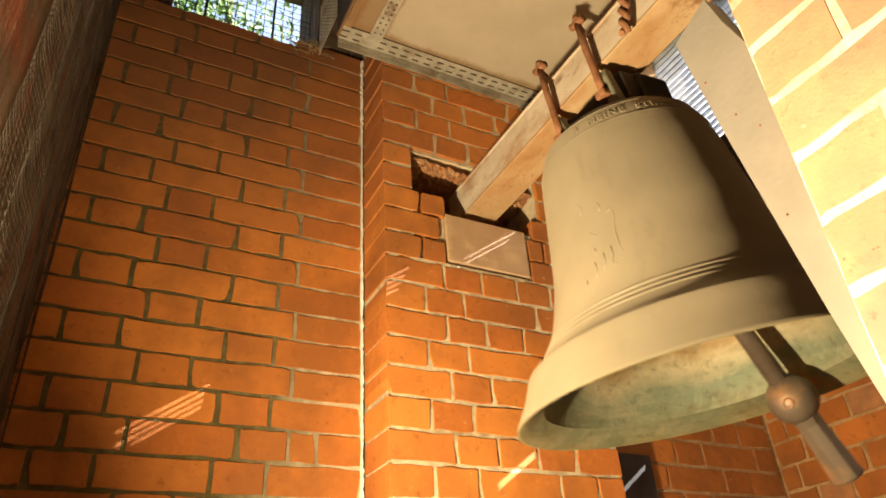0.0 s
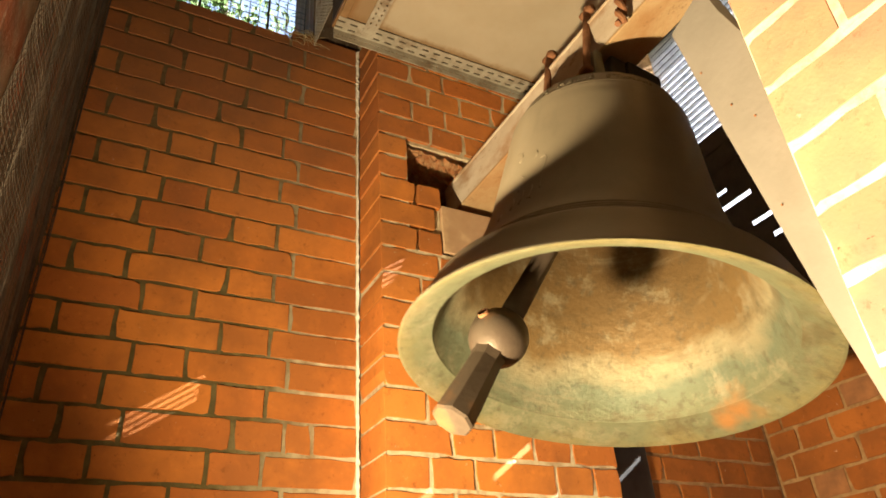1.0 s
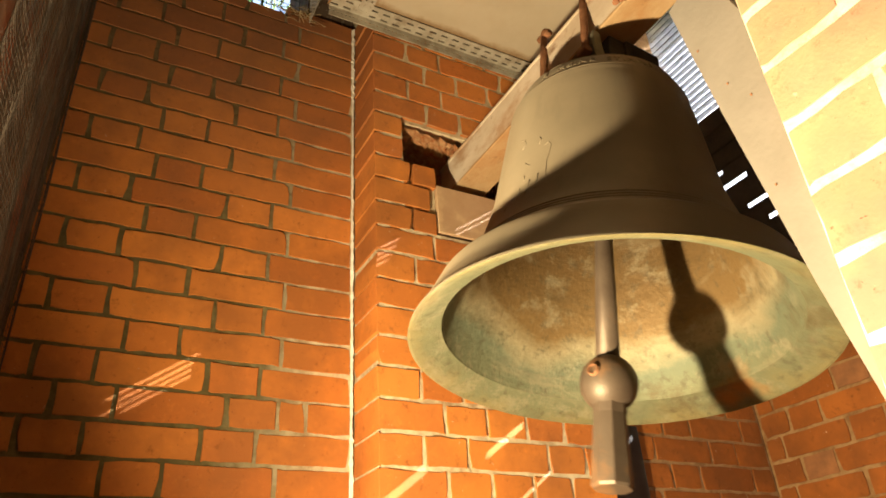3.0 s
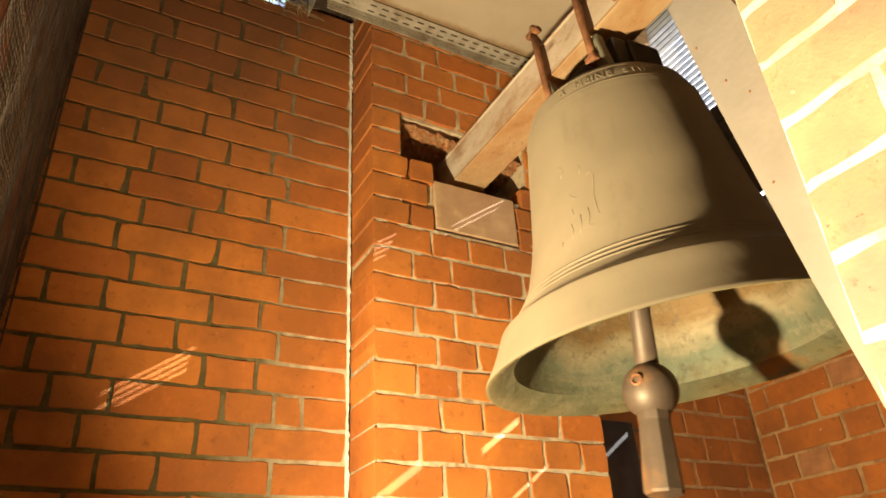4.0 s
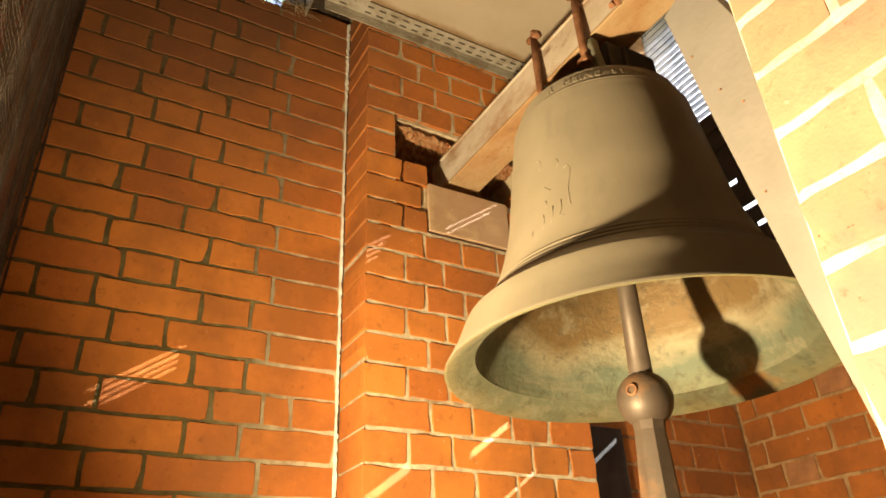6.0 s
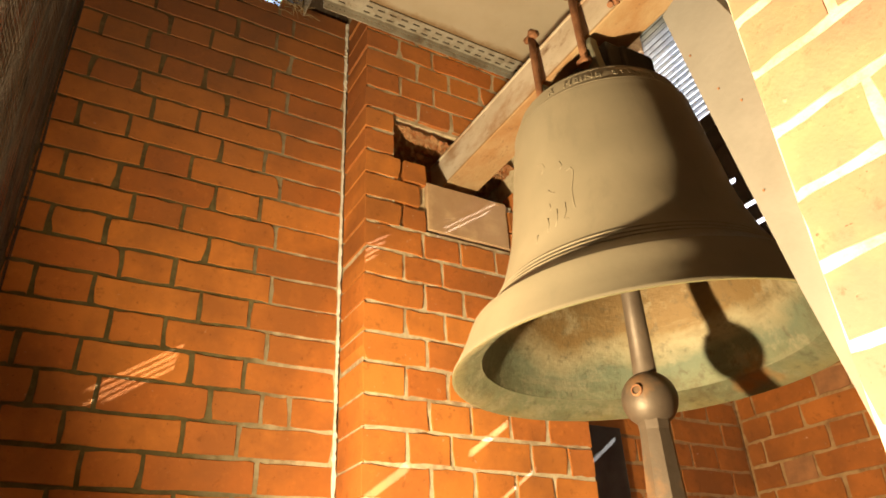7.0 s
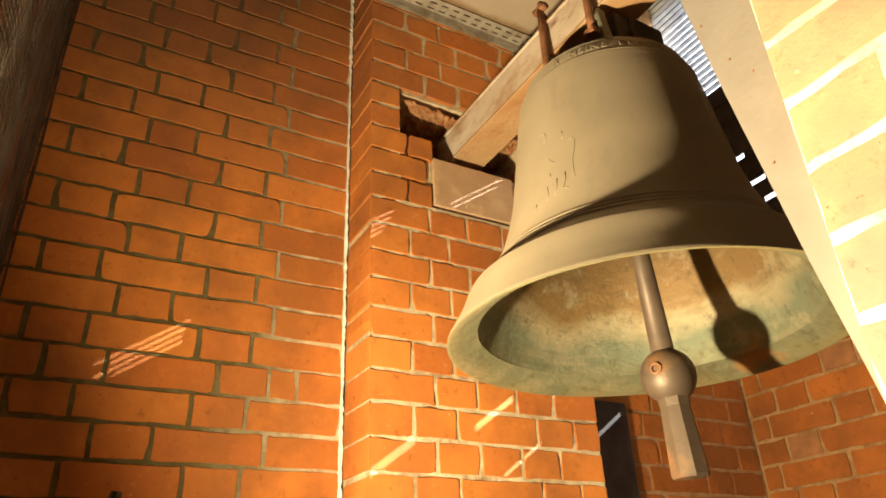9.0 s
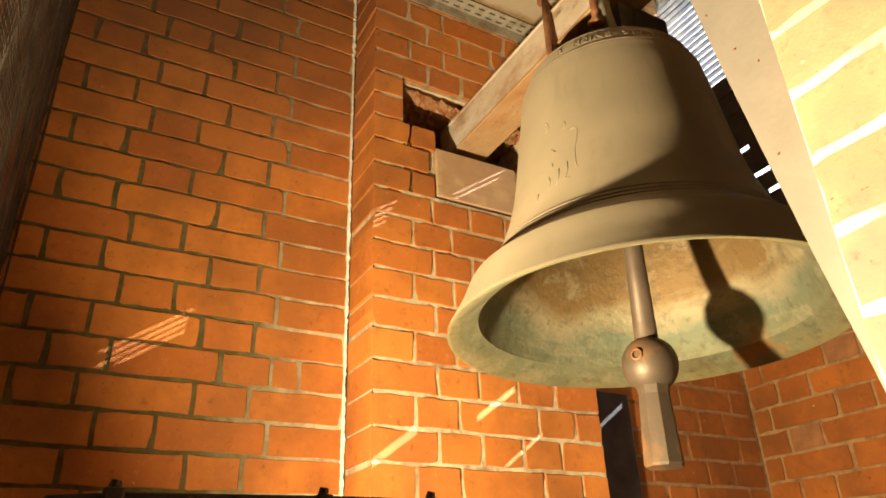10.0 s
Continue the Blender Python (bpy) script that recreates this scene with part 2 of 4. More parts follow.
def patina_material():
    k = Mat("bronze_inside", 0.55, 0.4, 0.35)
    k.b.inputs["Diffuse Roughness"].default_value = 0.4
    v = k.place()
    sep = k.t.nodes.new("ShaderNodeSeparateXYZ")
    k.t.links.new(v, sep.inputs[0])
    wav = k.t.nodes.new("ShaderNodeMath")
    wav.operation = "MULTIPLY_ADD"
    wav.inputs[1].default_value = 0.16
    k.t.links.new(k.noise(v, 4.5, 6, 0.65), wav.inputs[0])
    k.t.links.new(sep.outputs[2], wav.inputs[2])
    mp = k.t.nodes.new("ShaderNodeMapRange")
    mp.inputs["From Min"].default_value, mp.inputs["From Max"].default_value = -0.75, -0.30
    k.t.links.new(wav.outputs[0], mp.inputs["Value"])
    # olive lip, green flare, pale crust, brown above
    c = k.ramp(mp.outputs[0], (0.03, (0.20, 0.17, 0.08)), (0.10, (0.14, 0.145, 0.085)), (0.25, (0.12, 0.14, 0.095)), (0.35, (0.26, 0.225, 0.14)), (0.45, (0.165, 0.105, 0.042)), (1.0, (0.125, 0.075, 0.03)))
    c = k.mix(k.ramp(k.noise(v, 11, 7, 0.75), (0.54, 0.0), (0.66, 0.55)), c, (0.28, 0.25, 0.17))
    c = k.mix(k.ramp(k.noise(v, 7, 7, 0.7), (0.56, 0.0), (0.68, 0.6)), c, (0.095, 0.07, 0.035))
    c = k.mix(k.ramp(k.noise(v, 40, 5, 0.7), (0.54, 0.0), (0.66, 0.5)), c, (0.07, 0.058, 0.035))
    # crusted rings and drips
    ring = k.noise(k.place((1.0, 1.0, 5.0)), 3.4, 6, 0.62)
    c = k.mix(k.ramp(ring, (0.54, 0.0), (0.68, 0.5)), c, (0.27, 0.23, 0.15))
    c = k.mix(k.ramp(k.noise(k.place((1.0, 1.0, 4.5)), 5, 6, 0.65), (0.55, 0.0), (0.70, 0.55)), c, (0.085, 0.058, 0.026))
    # rust run where the ball strikes
    d = k.t.nodes.new("ShaderNodeVectorMath")
    d.operation = "DISTANCE"
    d.inputs[1].default_value = (0.352, 0.02, -0.775)
    wv = k.t.nodes.new("ShaderNodeVectorMath")
    nz = k.t.nodes.new("ShaderNodeTexNoise")
    nz.inputs["Scale"].default_value, nz.inputs["Detail"].default_value = 14, 5
    k.t.links.new(v, nz.inputs["Vector"])
    sc = k.t.nodes.new("ShaderNodeVectorMath")
    sc.operation = "MULTIPLY_ADD"
    sc.inputs[1].default_value = (0.16, 0.16, 0.16)
    k.t.links.new(nz.outputs["Color"], sc.inputs[0])
    k.t.links.new(v, sc.inputs[2])
    off = k.t.nodes.new("ShaderNodeVectorMath")
    off.inputs[1].default_value = (-0.08, -0.08, -0.08)
    k.t.links.new(sc.outputs[0], off.inputs[0])
    k.t.links.new(off.outputs[0], d.inputs[0])
    c = k.mix(k.ramp(d.outputs["Value"], (0.015, 0.75), (0.062, 0.0)), c, (0.36, 0.15, 0.04))
    k.color(c)
    k.bump(k.noise(v, 26, 7, 0.7), 0.8, 0.006)
    return k.m


BRONZE, PATINA = bronze_material(), patina_material()
OLIVE_BRONZE = plain("weathered_bronze", (0.20, 0.185, 0.13), (0.13, 0.125, 0.09), 22, 0.6, 0.2, stain=(0.26, 0.22, 0.13))
CLAPPER_IRON = plain("clapper_iron", (0.07, 0.05, 0.036), (0.10, 0.076, 0.056), 14, 0.5, 0.3, stain=(0.24, 0.12, 0.05))


# ---------------------------------------------------------------- building helpers
def finish(bm, name, material, smooth=False):
    me = bpy.data.meshes.new(name)
    bm.to_mesh(me)
    bm.free()
    if material:
        me.materials.append(material)
    if smooth:
        for p in me.polygons:
            p.use_smooth = True
    return me


def part(name, bm, material, parent=None, label="", smooth=False):
    ob = new(name, finish(bm, name, material, smooth))
    if parent:
        ob.parent = parent
    if label:
        tagged(ob, label)
    return ob


def empty(name, m=None):
    ob = new(name)
    if m:
        ob.matrix_basis = m
    return ob


def box(bm, x0, x1, y0, y1, z0, z1, bevel=0.0):
    r = bmesh.ops.create_cube(bm, size=1.0)
    vs = r["verts"]
    for v in vs:
        v.co = Vector(((x0, x1)[v.co.x > 0], (y0, y1)[v.co.y > 0], (z0, z1)[v.co.z > 0]))
    if bevel:
        es = list({e for v in vs for e in v.link_edges})
        bmesh.ops.bevel(bm, geom=es, offset=bevel, segments=2, affect="EDGES", profile=0.5)
    return vs


def boxed(*args, bevel=0.0):
    bm = bmesh.new()
    box(bm, *args, bevel=bevel)
    return bm


def tube(bm, points, radius, sides=12, caps=True):
    """A round bar along points; radius is one number or one for each point."""
    pts = [Vector(p) for p in points]
    rings = []
    for i, p in enumerate(pts):
        way = (pts[min(i + 1, len(pts) - 1)] - pts[max(i - 1, 0)]).normalized()
        side = way.orthogonal().normalized() if i == 0 else (side - way * side.dot(way)).normalized()
        up = way.cross(side)
        r = radius[i] if isinstance(radius, (list, tuple)) else radius
        rings.append([bm.verts.new(p + r * (math.cos(a) * side + math.sin(a) * up)) for a in (2 * math.pi * k / sides for k in range(sides))])
    for a, b in zip(rings, rings[1:]):
        for k in range(sides):
            bm.faces.new((a[k], a[(k + 1) % sides], b[(k + 1) % sides], b[k]))
    if caps:
        bm.faces.new(rings[0][::-1])
        bm.faces.new(rings[-1])


def lathe(bm, profile, sides=96):
    """Spin (height, radius) pairs round z; a radius of 0 closes to a point."""
    rings = []
    for z, r in profile:
        if r < 1e-6:
            rings.append([bm.verts.new((0, 0, z))])
        else:
            rings.append([bm.verts.new((r * math.cos(2 * math.pi * k / sides), r * math.sin(2 * math.pi * k / sides), z)) for k in range(sides)])
    for a, b in zip(rings, rings[1:]):
        for k in range(sides):
            j = (k + 1) % sides
            if len(a) == 1:
                bm.faces.new((a[0], b[j], b[k]))
            elif len(b) == 1:
                bm.faces.new((a[k], a[j], b[0]))
            else:
                bm.faces.new((a[k], a[j], b[j], b[k]))
    bmesh.ops.recalc_face_normals(bm, faces=bm.faces)


def smooth_curve(points, steps):
    """Catmull-Rom through (a, b) pairs."""
    out = []
    p = [points[0], *points, points[-1]]
    for i in range(1, len(p) - 2):
        for s in range(steps):
            t = s / steps
            out.append(tuple(0.5 * (2 * p[i][k] + (p[i + 1][k] - p[i - 1][k]) * t + (2 * p[i - 1][k] - 5 * p[i][k] + 4 * p[i + 1][k] - p[i + 2][k]) * t * t
                                    + (3 * p[i][k] - p[i - 1][k] - 3 * p[i + 1][k] + p[i + 2][k]) * t ** 3) for k in (0, 1)))
    out.append(tuple(points[-1]))
    return out


# ---------------------------------------------------------------- bricks
NORTH_C = 0.0826
C, H, S, J = 0.0833, 0.125, 0.25, 0.011     # course, header pitch, stretcher pitch, joint
brick_meshes = {}


def brick_mesh(length, depth, variant):
    """A worn brick: x along the wall from 0, front face at y = 0, body toward +y, z from 0 up."""
    key = (round(length, 3), round(depth, 3), variant)
    if key in brick_meshes:
        return brick_meshes[key]
    rnd = random.Random(hash(key) % 9973 + variant)
    w, h, e = length - J, C - J, 0.0007
    j = lambda s=0.0030: rnd.uniform(-s, s)
    xs = [w * f for f in (0.0, 0.07, 0.36, 0.68, 0.93, 1.0)]
    low = [[x + j(0.0018), 0, j(0.0026)] for x in xs]
    top = [[x + j(0.0018), 0, h + j(0.0026)] for x in xs]
    o = low + [[w + j(0.0016), 0, h * 0.52]] + top[::-1] + [[j(0.0016), 0, h * 0.52]]
    for k, side, up in ((0, 1, 1), (5, -1, 1), (7, -1, -1), (12, 1, -1)):
        if rnd.random() < 0.16:                 # a knocked-off corner
            bite = rnd.uniform(0.002, 0.007)
            o[k][0] += side * bite
            o[k][2] += up * 0.7 * bite
    n = len(o)

    def ring(inset, y):
        return [(x + (inset if x < w * 0.15 else -inset if x > w * 0.85 else 0), y, z + (inset if z < h / 2 else -inset)) for x, _, z in o]
    front, edge, back = ring(e, j(0.0004)), ring(0.0, e), ring(0.0, depth)
    verts = front + edge + back
    faces = [tuple(range(n))]
    for a, b in ((0, n), (n, 2 * n)):
        for k in range(n):
            faces.append((a + (k + 1) % n, a + k, b + k, b + (k + 1) % n))
    me = bpy.data.meshes.new("brick")
    me.from_pydata(verts, [], faces)
    me.materials.append(BRICK)
    me.update()
    brick_meshes[key] = me
    return me


def lay(parent, frame_of, u0, top, length, depth=0.06, material=None, proud=0.0):
    """One brick on a wall face: u0 along the face, top of the brick's height."""
    me = brick_mesh(length, depth, random.randrange(8))
    if material:
        key = (me.name, material.name)
        if key not in brick_meshes:
            brick_meshes[key] = me.copy()
            brick_meshes[key].materials[0] = material
        me = brick_meshes[key]
    ob = new("brick", me)
    ob.parent = parent
    s = 0.2 if material is LIT_BUFF_BRICK else 1.0      # the buff face is pointed flush
    ob.matrix_basis = frame_of @ pose(u0, -proud + s * random.uniform(-0.0010, 0.0010), top - (C - J), s * random.uniform(-0.25, 0.25), random.uniform(-0.35, 0.35), s * random.uniform(-0.12, 0.12))
    return ob


# ---------------------------------------------------------------- the chamber
FLOOR_Z, TOP_Z = -2.1, 1.7
X_END, X_SIDE, Y_NICHE, Y_PIER, PIER_W = -0.82, 1.56, -0.04, -0.167, 0.72


def structure(name, bm, material, label):
    ob = part(name, bm, material)
    tagged(ob, label, kind="structure")
    return ob


floor = structure("floor", boxed(X_END - 0.3, X_SIDE + 0.3, -3.2, 0.35, FLOOR_Z - 0.15, FLOOR_Z), FLOOR, "bare grey concrete floor of the bell chamber")
wall_north = structure("wall_north", boxed(X_END - 0.25, 0.004, 0.014, 0.30, FLOOR_Z, 0.885), MORTAR, "red brick wall with pale and mossy mortar joints")

# pier with a pocket for the beam
bm = bmesh.new()
P0, P1, PB = 0.011, PIER_W - 0.005, 0.30
box(bm, P0, P1, Y_PIER + 0.014, PB, FLOOR_Z, 0.012)
box(bm, P0, 0.208, Y_PIER + 0.014, PB, 0.012, 0.182)
box(bm, 0.503, P1, Y_PIER + 0.014, PB, 0.012, 0.182)
box(bm, 0.208, 0.503, 0.06, PB, 0.012, 0.182)
box(bm, P0, 0.105, Y_PIER + 0.014, PB, 0.182, 0.405)
box(bm, 0.57, P1, Y_PIER + 0.014, PB, 0.182, 0.405)
box(bm, 0.105, 0.57, 0.06, PB, 0.182, 0.405)
box(bm, P0, P1, Y_PIER + 0.014, PB, 0.405, 1.7)
pier = structure("wall_pier", bm, MORTAR, "projecting red brick pier with a broken-out beam pocket")


def joint_bed(parent, x0, x1, y, z0, z1, hole=None):
    """The uneven face of the mortar between the bricks: washed out here, smeared flush there."""
    step = 0.0055
    nx, nz = int((x1 - x0) / step), int((z1 - z0) / step)
    verts, faces = [], []
    for i in range(nx + 1):
        for k in range(nz + 1):
            x, z = x0 + (x1 - x0) * i / nx, z0 + (z1 - z0) * k / nz
            d = 0.0032 + 0.0052 * noise.noise(Vector((x * 16, y * 9, z * 16))) + 0.0030 * noise.noise(Vector((x * 75, 5 + y, z * 75)))
            verts.append((x, y + min(0.0130, max(0.0024, d)), z))
    for i in range(nx):
        for k in range(nz):
            if hole and hole[0] < x0 + (i + 1) * step and x0 + i * step < hole[1] and hole[2] < z0 + (k + 1) * step and z0 + k * step < hole[3]:
                continue
            a = i * (nz + 1) + k
            faces.append((a, a + nz + 1, a + nz + 2, a + 1))
    me = bpy.data.meshes.new("mortar_bed")
    me.from_pydata(verts, [], faces)
    me.materials.append(MORTAR)
    me.shade_smooth()
    ob = new("mortar_bed", me)
    ob.parent = parent
    return ob


joint_bed(wall_north, X_END, 0.003, 0.0, -1.4, 0.884)
joint_bed(pier, 0.012, PIER_W - 0.006, Y_PIER, -1.4, 0.80, (0.10, 0.575, 0.008, 0.41))

bm = bmesh.new()
box(bm, PIER_W - 0.004, X_SIDE + 0.3, Y_NICHE + 0.0042, 0.29, FLOOR_Z, 0.02)
box(bm, PIER_W - 0.004, X_SIDE - 0.002, Y_NICHE + 0.0042, 0.29, 0.02, TOP_Z)
wall_niche = structure("wall_niche", bm, DIM_MORTAR, "recessed red brick wall behind the pier")

# side wall: brick below, dark boards with gaps above, then an open slatted window
bm = bmesh.new()
box(bm, X_SIDE + 0.005, X_SIDE + 0.28, -3.2, Y_NICHE + 0.004, FLOOR_Z, -0.062)
box(bm, X_SIDE + 0.005, X_SIDE + 0.04, -3.2, -0.92, -0.062, TOP_Z)
wall_east = structure("wall_east", bm, DIM_MORTAR, "red brick side wall under dark louvre boards")

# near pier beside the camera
near_pier = structure("wall_near_pier", boxed(-0.0252, 0.72, -3.2, -1.3535, FLOOR_Z, TOP_Z), LIT_MORTAR, "near pier, its strong light coloured into buff bricks and whitish mortar")
# Unseen dark sheet, added so the pier's inner face bounces no lamplight.
near_blocker = structure("wall_near_pier_flank", boxed(0.04, 0.719, -1.3532, -1.3490, FLOOR_Z, 0.80), SOOT_AND_SHADE, "added dark sheet that stops light bouncing off the near pier")

wall_west = structure("wall_west", boxed(X_END - 0.25, X_END, -3.2, 0.0035, FLOOR_Z, TOP_Z), DIRTY_PLASTER, "dark dirty plastered wall behind wire netting")
bm = bmesh.new()
box(bm, X_END, -0.55, -3.2, -2.95, FLOOR_Z, TOP_Z)
box(bm, -0.55, -0.021, -3.2, -2.95, FLOOR_Z, TOP_Z)
wall_south = structure("wall_south", bm, DIRTY_PLASTER, "dark plastered back wall")

# ceilings: a low board over the pier, higher slabs on both sides
bm = bmesh.new()
box(bm, -0.155, 0.80, -1.338, Y_PIER - 0.001, 0.805, 0.825)
box(bm, -0.155, 0.80, -3.2, -1.3385, 0.805, 0.825)
ceiling = structure("ceiling", bm, BOARD, "cream painted ceiling board with stained edges")
structure("trim_fascia", boxed(-0.155, -0.145, -3.2, -0.17, 0.8225, TOP_Z), SOOT_AND_SHADE, "dark fascia board above the ceiling's edge")
structure("ceiling_high", boxed(X_END - 0.25, X_SIDE + 0.3, -3.2, 0.35, TOP_Z, TOP_Z + 0.1), SOOT_AND_SHADE, "dark timber ceiling above the openings")

# opening above the north wall
bm = bmesh.new()
box(bm, X_END - 0.25, -0.66, 0.02, 0.28, 0.886, TOP_Z)
box(bm, -0.66, -0.166, 0.02, 0.28, 1.45, TOP_Z)
box(bm, -0.166, 0.004, 0.012, 0.28, 0.886, TOP_Z)
structure("wall_north_upper", bm, DIRTY_PLASTER, "dark masonry around the netted opening")
structure("window_sill", boxed(-0.655, -0.168, 0.021, 0.26, 0.878, 0.908, bevel=0.004), SLAB, "dusty narrow stone sill of the netted opening")
window_net = empty("window_net", pose(-0.42, 0.10, 0.908))
tagged(window_net, "rusty wire grid across the high opening", "wire grid")
for name, n, along in (("upright", 15, True), ("crossbar", 16, False)):
    for i in range(n):
        bm = bmesh.new()
        if along:
            x = -0.235 + 0.48 * i / (n - 1)
            tube(bm, [(x, 0, 0), (x + 0.002, 0, 0.5)], 0.0045 if i % 7 == 3 else 0.0016, 6)
        else:
            z = 0.02 + 0.47 * i / (n - 1)
            tube(bm, [(-0.239, 0.003, z), (0.253, 0.003, z)], 0.0013, 6)
        part(name, bm, WIRE, window_net)

# hanging grid at the board's edge
edge_net = empty("edge_net", pose(-0.166, -0.09, 0.865))
tagged(edge_net, "grey wire mesh strip hanging at the ceiling board's edge", "wire mesh")
for i in range(12):
    bm = bmesh.new()
    tube(bm, [(0, -0.10 + 0.016 * i, 0.0), (0, -0.10 + 0.016 * i, 0.26)], 0.0018, 6)
    part("upright", bm, ZINC, edge_net)
for i in range(15):
    bm = bmesh.new()
    tube(bm, [(0.002, -0.105, 0.008 + 0.017 * i), (0.002, 0.085, 0.008 + 0.017 * i)], 0.0015, 6)
    part("crossbar", bm, ZINC, edge_net)

# white filler squeezed out of the inner corner joint
bm = bmesh.new()
rnd = random.Random(5)
z = 0.915
left, right = [], []
while z > -1.35:
    thick = 0.0065 if z > 0.60 else 0.0024 if z > 0.05 else 0.0042 if z > -0.55 else 0.006
    w = thick * rnd.uniform(0.15, 0.85)
    if 0.36 < z < 0.5 or rnd.random() < 0.06:
        w = 0.0006
    off = rnd.uniform(-0.001, 0.001)
    left.append(((-w + off), z)), right.append((w + off, z))
    z -= rnd.uniform(0.006, 0.016)
for i in range(len(left) - 1):
    q = [bm.verts.new((x, y, zz)) for (x, zz), y in ((left[i], -0.001), (left[i + 1], -0.001), (right[i + 1], -0.008), (right[i], -0.008))]
    bm.faces.new(q)
    q2 = [bm.verts.new((x + (0.004 if k > 1 else -0.001), 0.012, zz)) for k, (x, zz) in enumerate((left[i], left[i + 1], right[i + 1], right[i]))]
    for k in range(4):
        bm.faces.new((q[k], q[(k + 1) % 4], q2[(k + 1) % 4], q2[k]))
bmesh.ops.remove_doubles(bm, verts=bm.verts, dist=0.0001)
bmesh.ops.recalc_face_normals(bm, faces=bm.faces)
tagged(part("trim_corner_filler", bm, WHITE_FILLER), "flaking white filler in the inner corner joint", kind="structure")


# rough underside of the pocket, of broken brick
bm = bmesh.new()
nx, ny = 44, 20
grid = [[bm.verts.new((0.106 + 0.463 * i / nx, Y_PIER + 0.012 + 0.21 * j / ny, 0.396 - 0.02 * (j / ny) - 0.012 * noise.noise(Vector((i * 0.35, j * 0.5, 3))) - 0.012 * random.random() - 0.03 * min(1, i / nx * 1.6))) for j in range(ny + 1)] for i in range(nx + 1)]
for i in range(nx):
    for j in range(ny):
        bm.faces.new((grid[i][j], grid[i + 1][j], grid[i + 1][j + 1], grid[i][j + 1]))
bmesh.ops.solidify(bm, geom=bm.faces[:], thickness=0.006)
tagged(part("trim_pocket_top", bm, RUBBLE), "broken brick and mortar over the beam pocket", kind="structure")
slab = part("bearing_slab", boxed(0.210, 0.501, Y_PIER + 0.001, 0.055, 0.0145, 0.1815, bevel=0.0025), SLAB)
tagged(slab, "chipped reddish-brown stone bearing slab set in the pier", "stone slab")


# ---------------------------------------------------------------- steel angles under the ceiling
def perforated(bm, length, width, thick, pitch, slot, rows):
    """A strip along x, width along y, with rows of slots left open. rows: (centre, height) of each row, from 0 up."""
    edges = [0.0]
    for c, h in rows:
        edges += [c - h / 2, c + h / 2]
    edges.append(width)
    for k in range(0, len(edges), 2):
        box(bm, 0, length, edges[k], edges[k + 1], 0, thick)
    n = int(length / pitch)
    for k in range(1, len(edges) - 1, 2):
        for i in range(n):
            box(bm, i * pitch + slot, (i + 1) * pitch, edges[k], edges[k + 1], 0, thick)


def steel_angle(name, m, length, label):
    root = empty(name, m)
    tagged(root, label, "steel angle")
    bm = bmesh.new()
    perforated(bm, length, 0.058, 0.003, 0.044, 0.026, [(0.018, 0.007), (0.043, 0.007)])
    part("flange", bm, ZINC, root)
    # Dark strip laid in as the shade seen through the slots.
    part("packing", boxed(0.002, length - 0.002, 0.002, 0.056, 0.0045, 0.0092), SOOT_AND_SHADE, root, "dark strip standing in for the shade in the slots")
    bm = bmesh.new()
    perforated(bm, length, 0.040, 0.003, 0.014, 0.006, [(0.022, 0.006)])
    bm.transform(pose(0, 0.058, -0.0405, 90))
    part("lower_flange", bm, ZINC, root)
    return root


# along the pier, and across the board from it
steel_angle("steel_angle", pose(-0.15, Y_PIER - 0.060, 0.7955, 0, 0, 0), 0.92, "perforated galvanised angle between pier and ceiling board")
bm = bmesh.new()
perforated(bm, 1.0, 0.045, 0.003, 0.022, 0.008, [(0.012, 0.006), (0.032, 0.006)])
bm.transform(pose(-0.015, -1.17, 0.7945, 0, 0, 90))
strip = part("perforated_strip", bm, ZINC)
tagged(strip, "perforated galvanised strip screwed under the ceiling board", "steel strip")
BATTEN = plain("stained_timber", (0.17, 0.095, 0.045), (0.27, 0.165, 0.08), 12, 0.85, own=False, bump=0.5, stain=(0.09, 0.05, 0.025))
batten = part("edge_batten", boxed(-0.152, -0.126, -1.07, -0.229, 0.793, 0.8045, bevel=0.002), BATTEN)
tagged(batten, "brown water-stained timber batten along the ceiling board's edge", "batten")

# ---------------------------------------------------------------- beam
beam = empty("steel_beam", pose(0.30, -0.04, 0.22))
tagged(beam, "rust-stained pale painted steel channel beam from pier to pier", "beam")
BL = 1.2985
part("web", boxed(0, 0.009, -BL, 0.0, 0.0095, 0.1155, bevel=0.0015), BEAM_PAINT, beam)
part("bottom_flange", boxed(-0.003, 0.112, -BL, 0.0, 0, 0.010, bevel=0.003), BEAM_RUST, beam, "rust-stained bottom flange")
part("top_flange", boxed(-0.003, 0.112, -BL, 0.0, 0.115, 0.125, bevel=0.003), BEAM_PAINT, beam)
for y in (-1.05,):
    bm = bmesh.new()
    lathe(bm, [(0.002, 0.0), (0.002, 0.011), (-0.008, 0.011), (-0.008, 0.0)], 6)
    bm.transform(pose(0.06, y, 0.0))
    part("bolt_head", bm, RUST, beam)

# twisted rusty rope of steel that passes the beam near the front pier
bm = bmesh.new()
for ph in (0, math.pi):
    tube(bm, [(0.008 * math.cos(ph + 9.0 * i / 10), 0.008 * math.sin(ph + 9.0 * i / 10), -0.009 * i) for i in range(70)], 0.0075, 8)
bm.transform(pose(0.27, -1.10, 0.80, 14, 0, 0))
tagged(part("steel_cable", bm, RUST), "thick twisted rusty steel cable hanging by the beam", "cable")

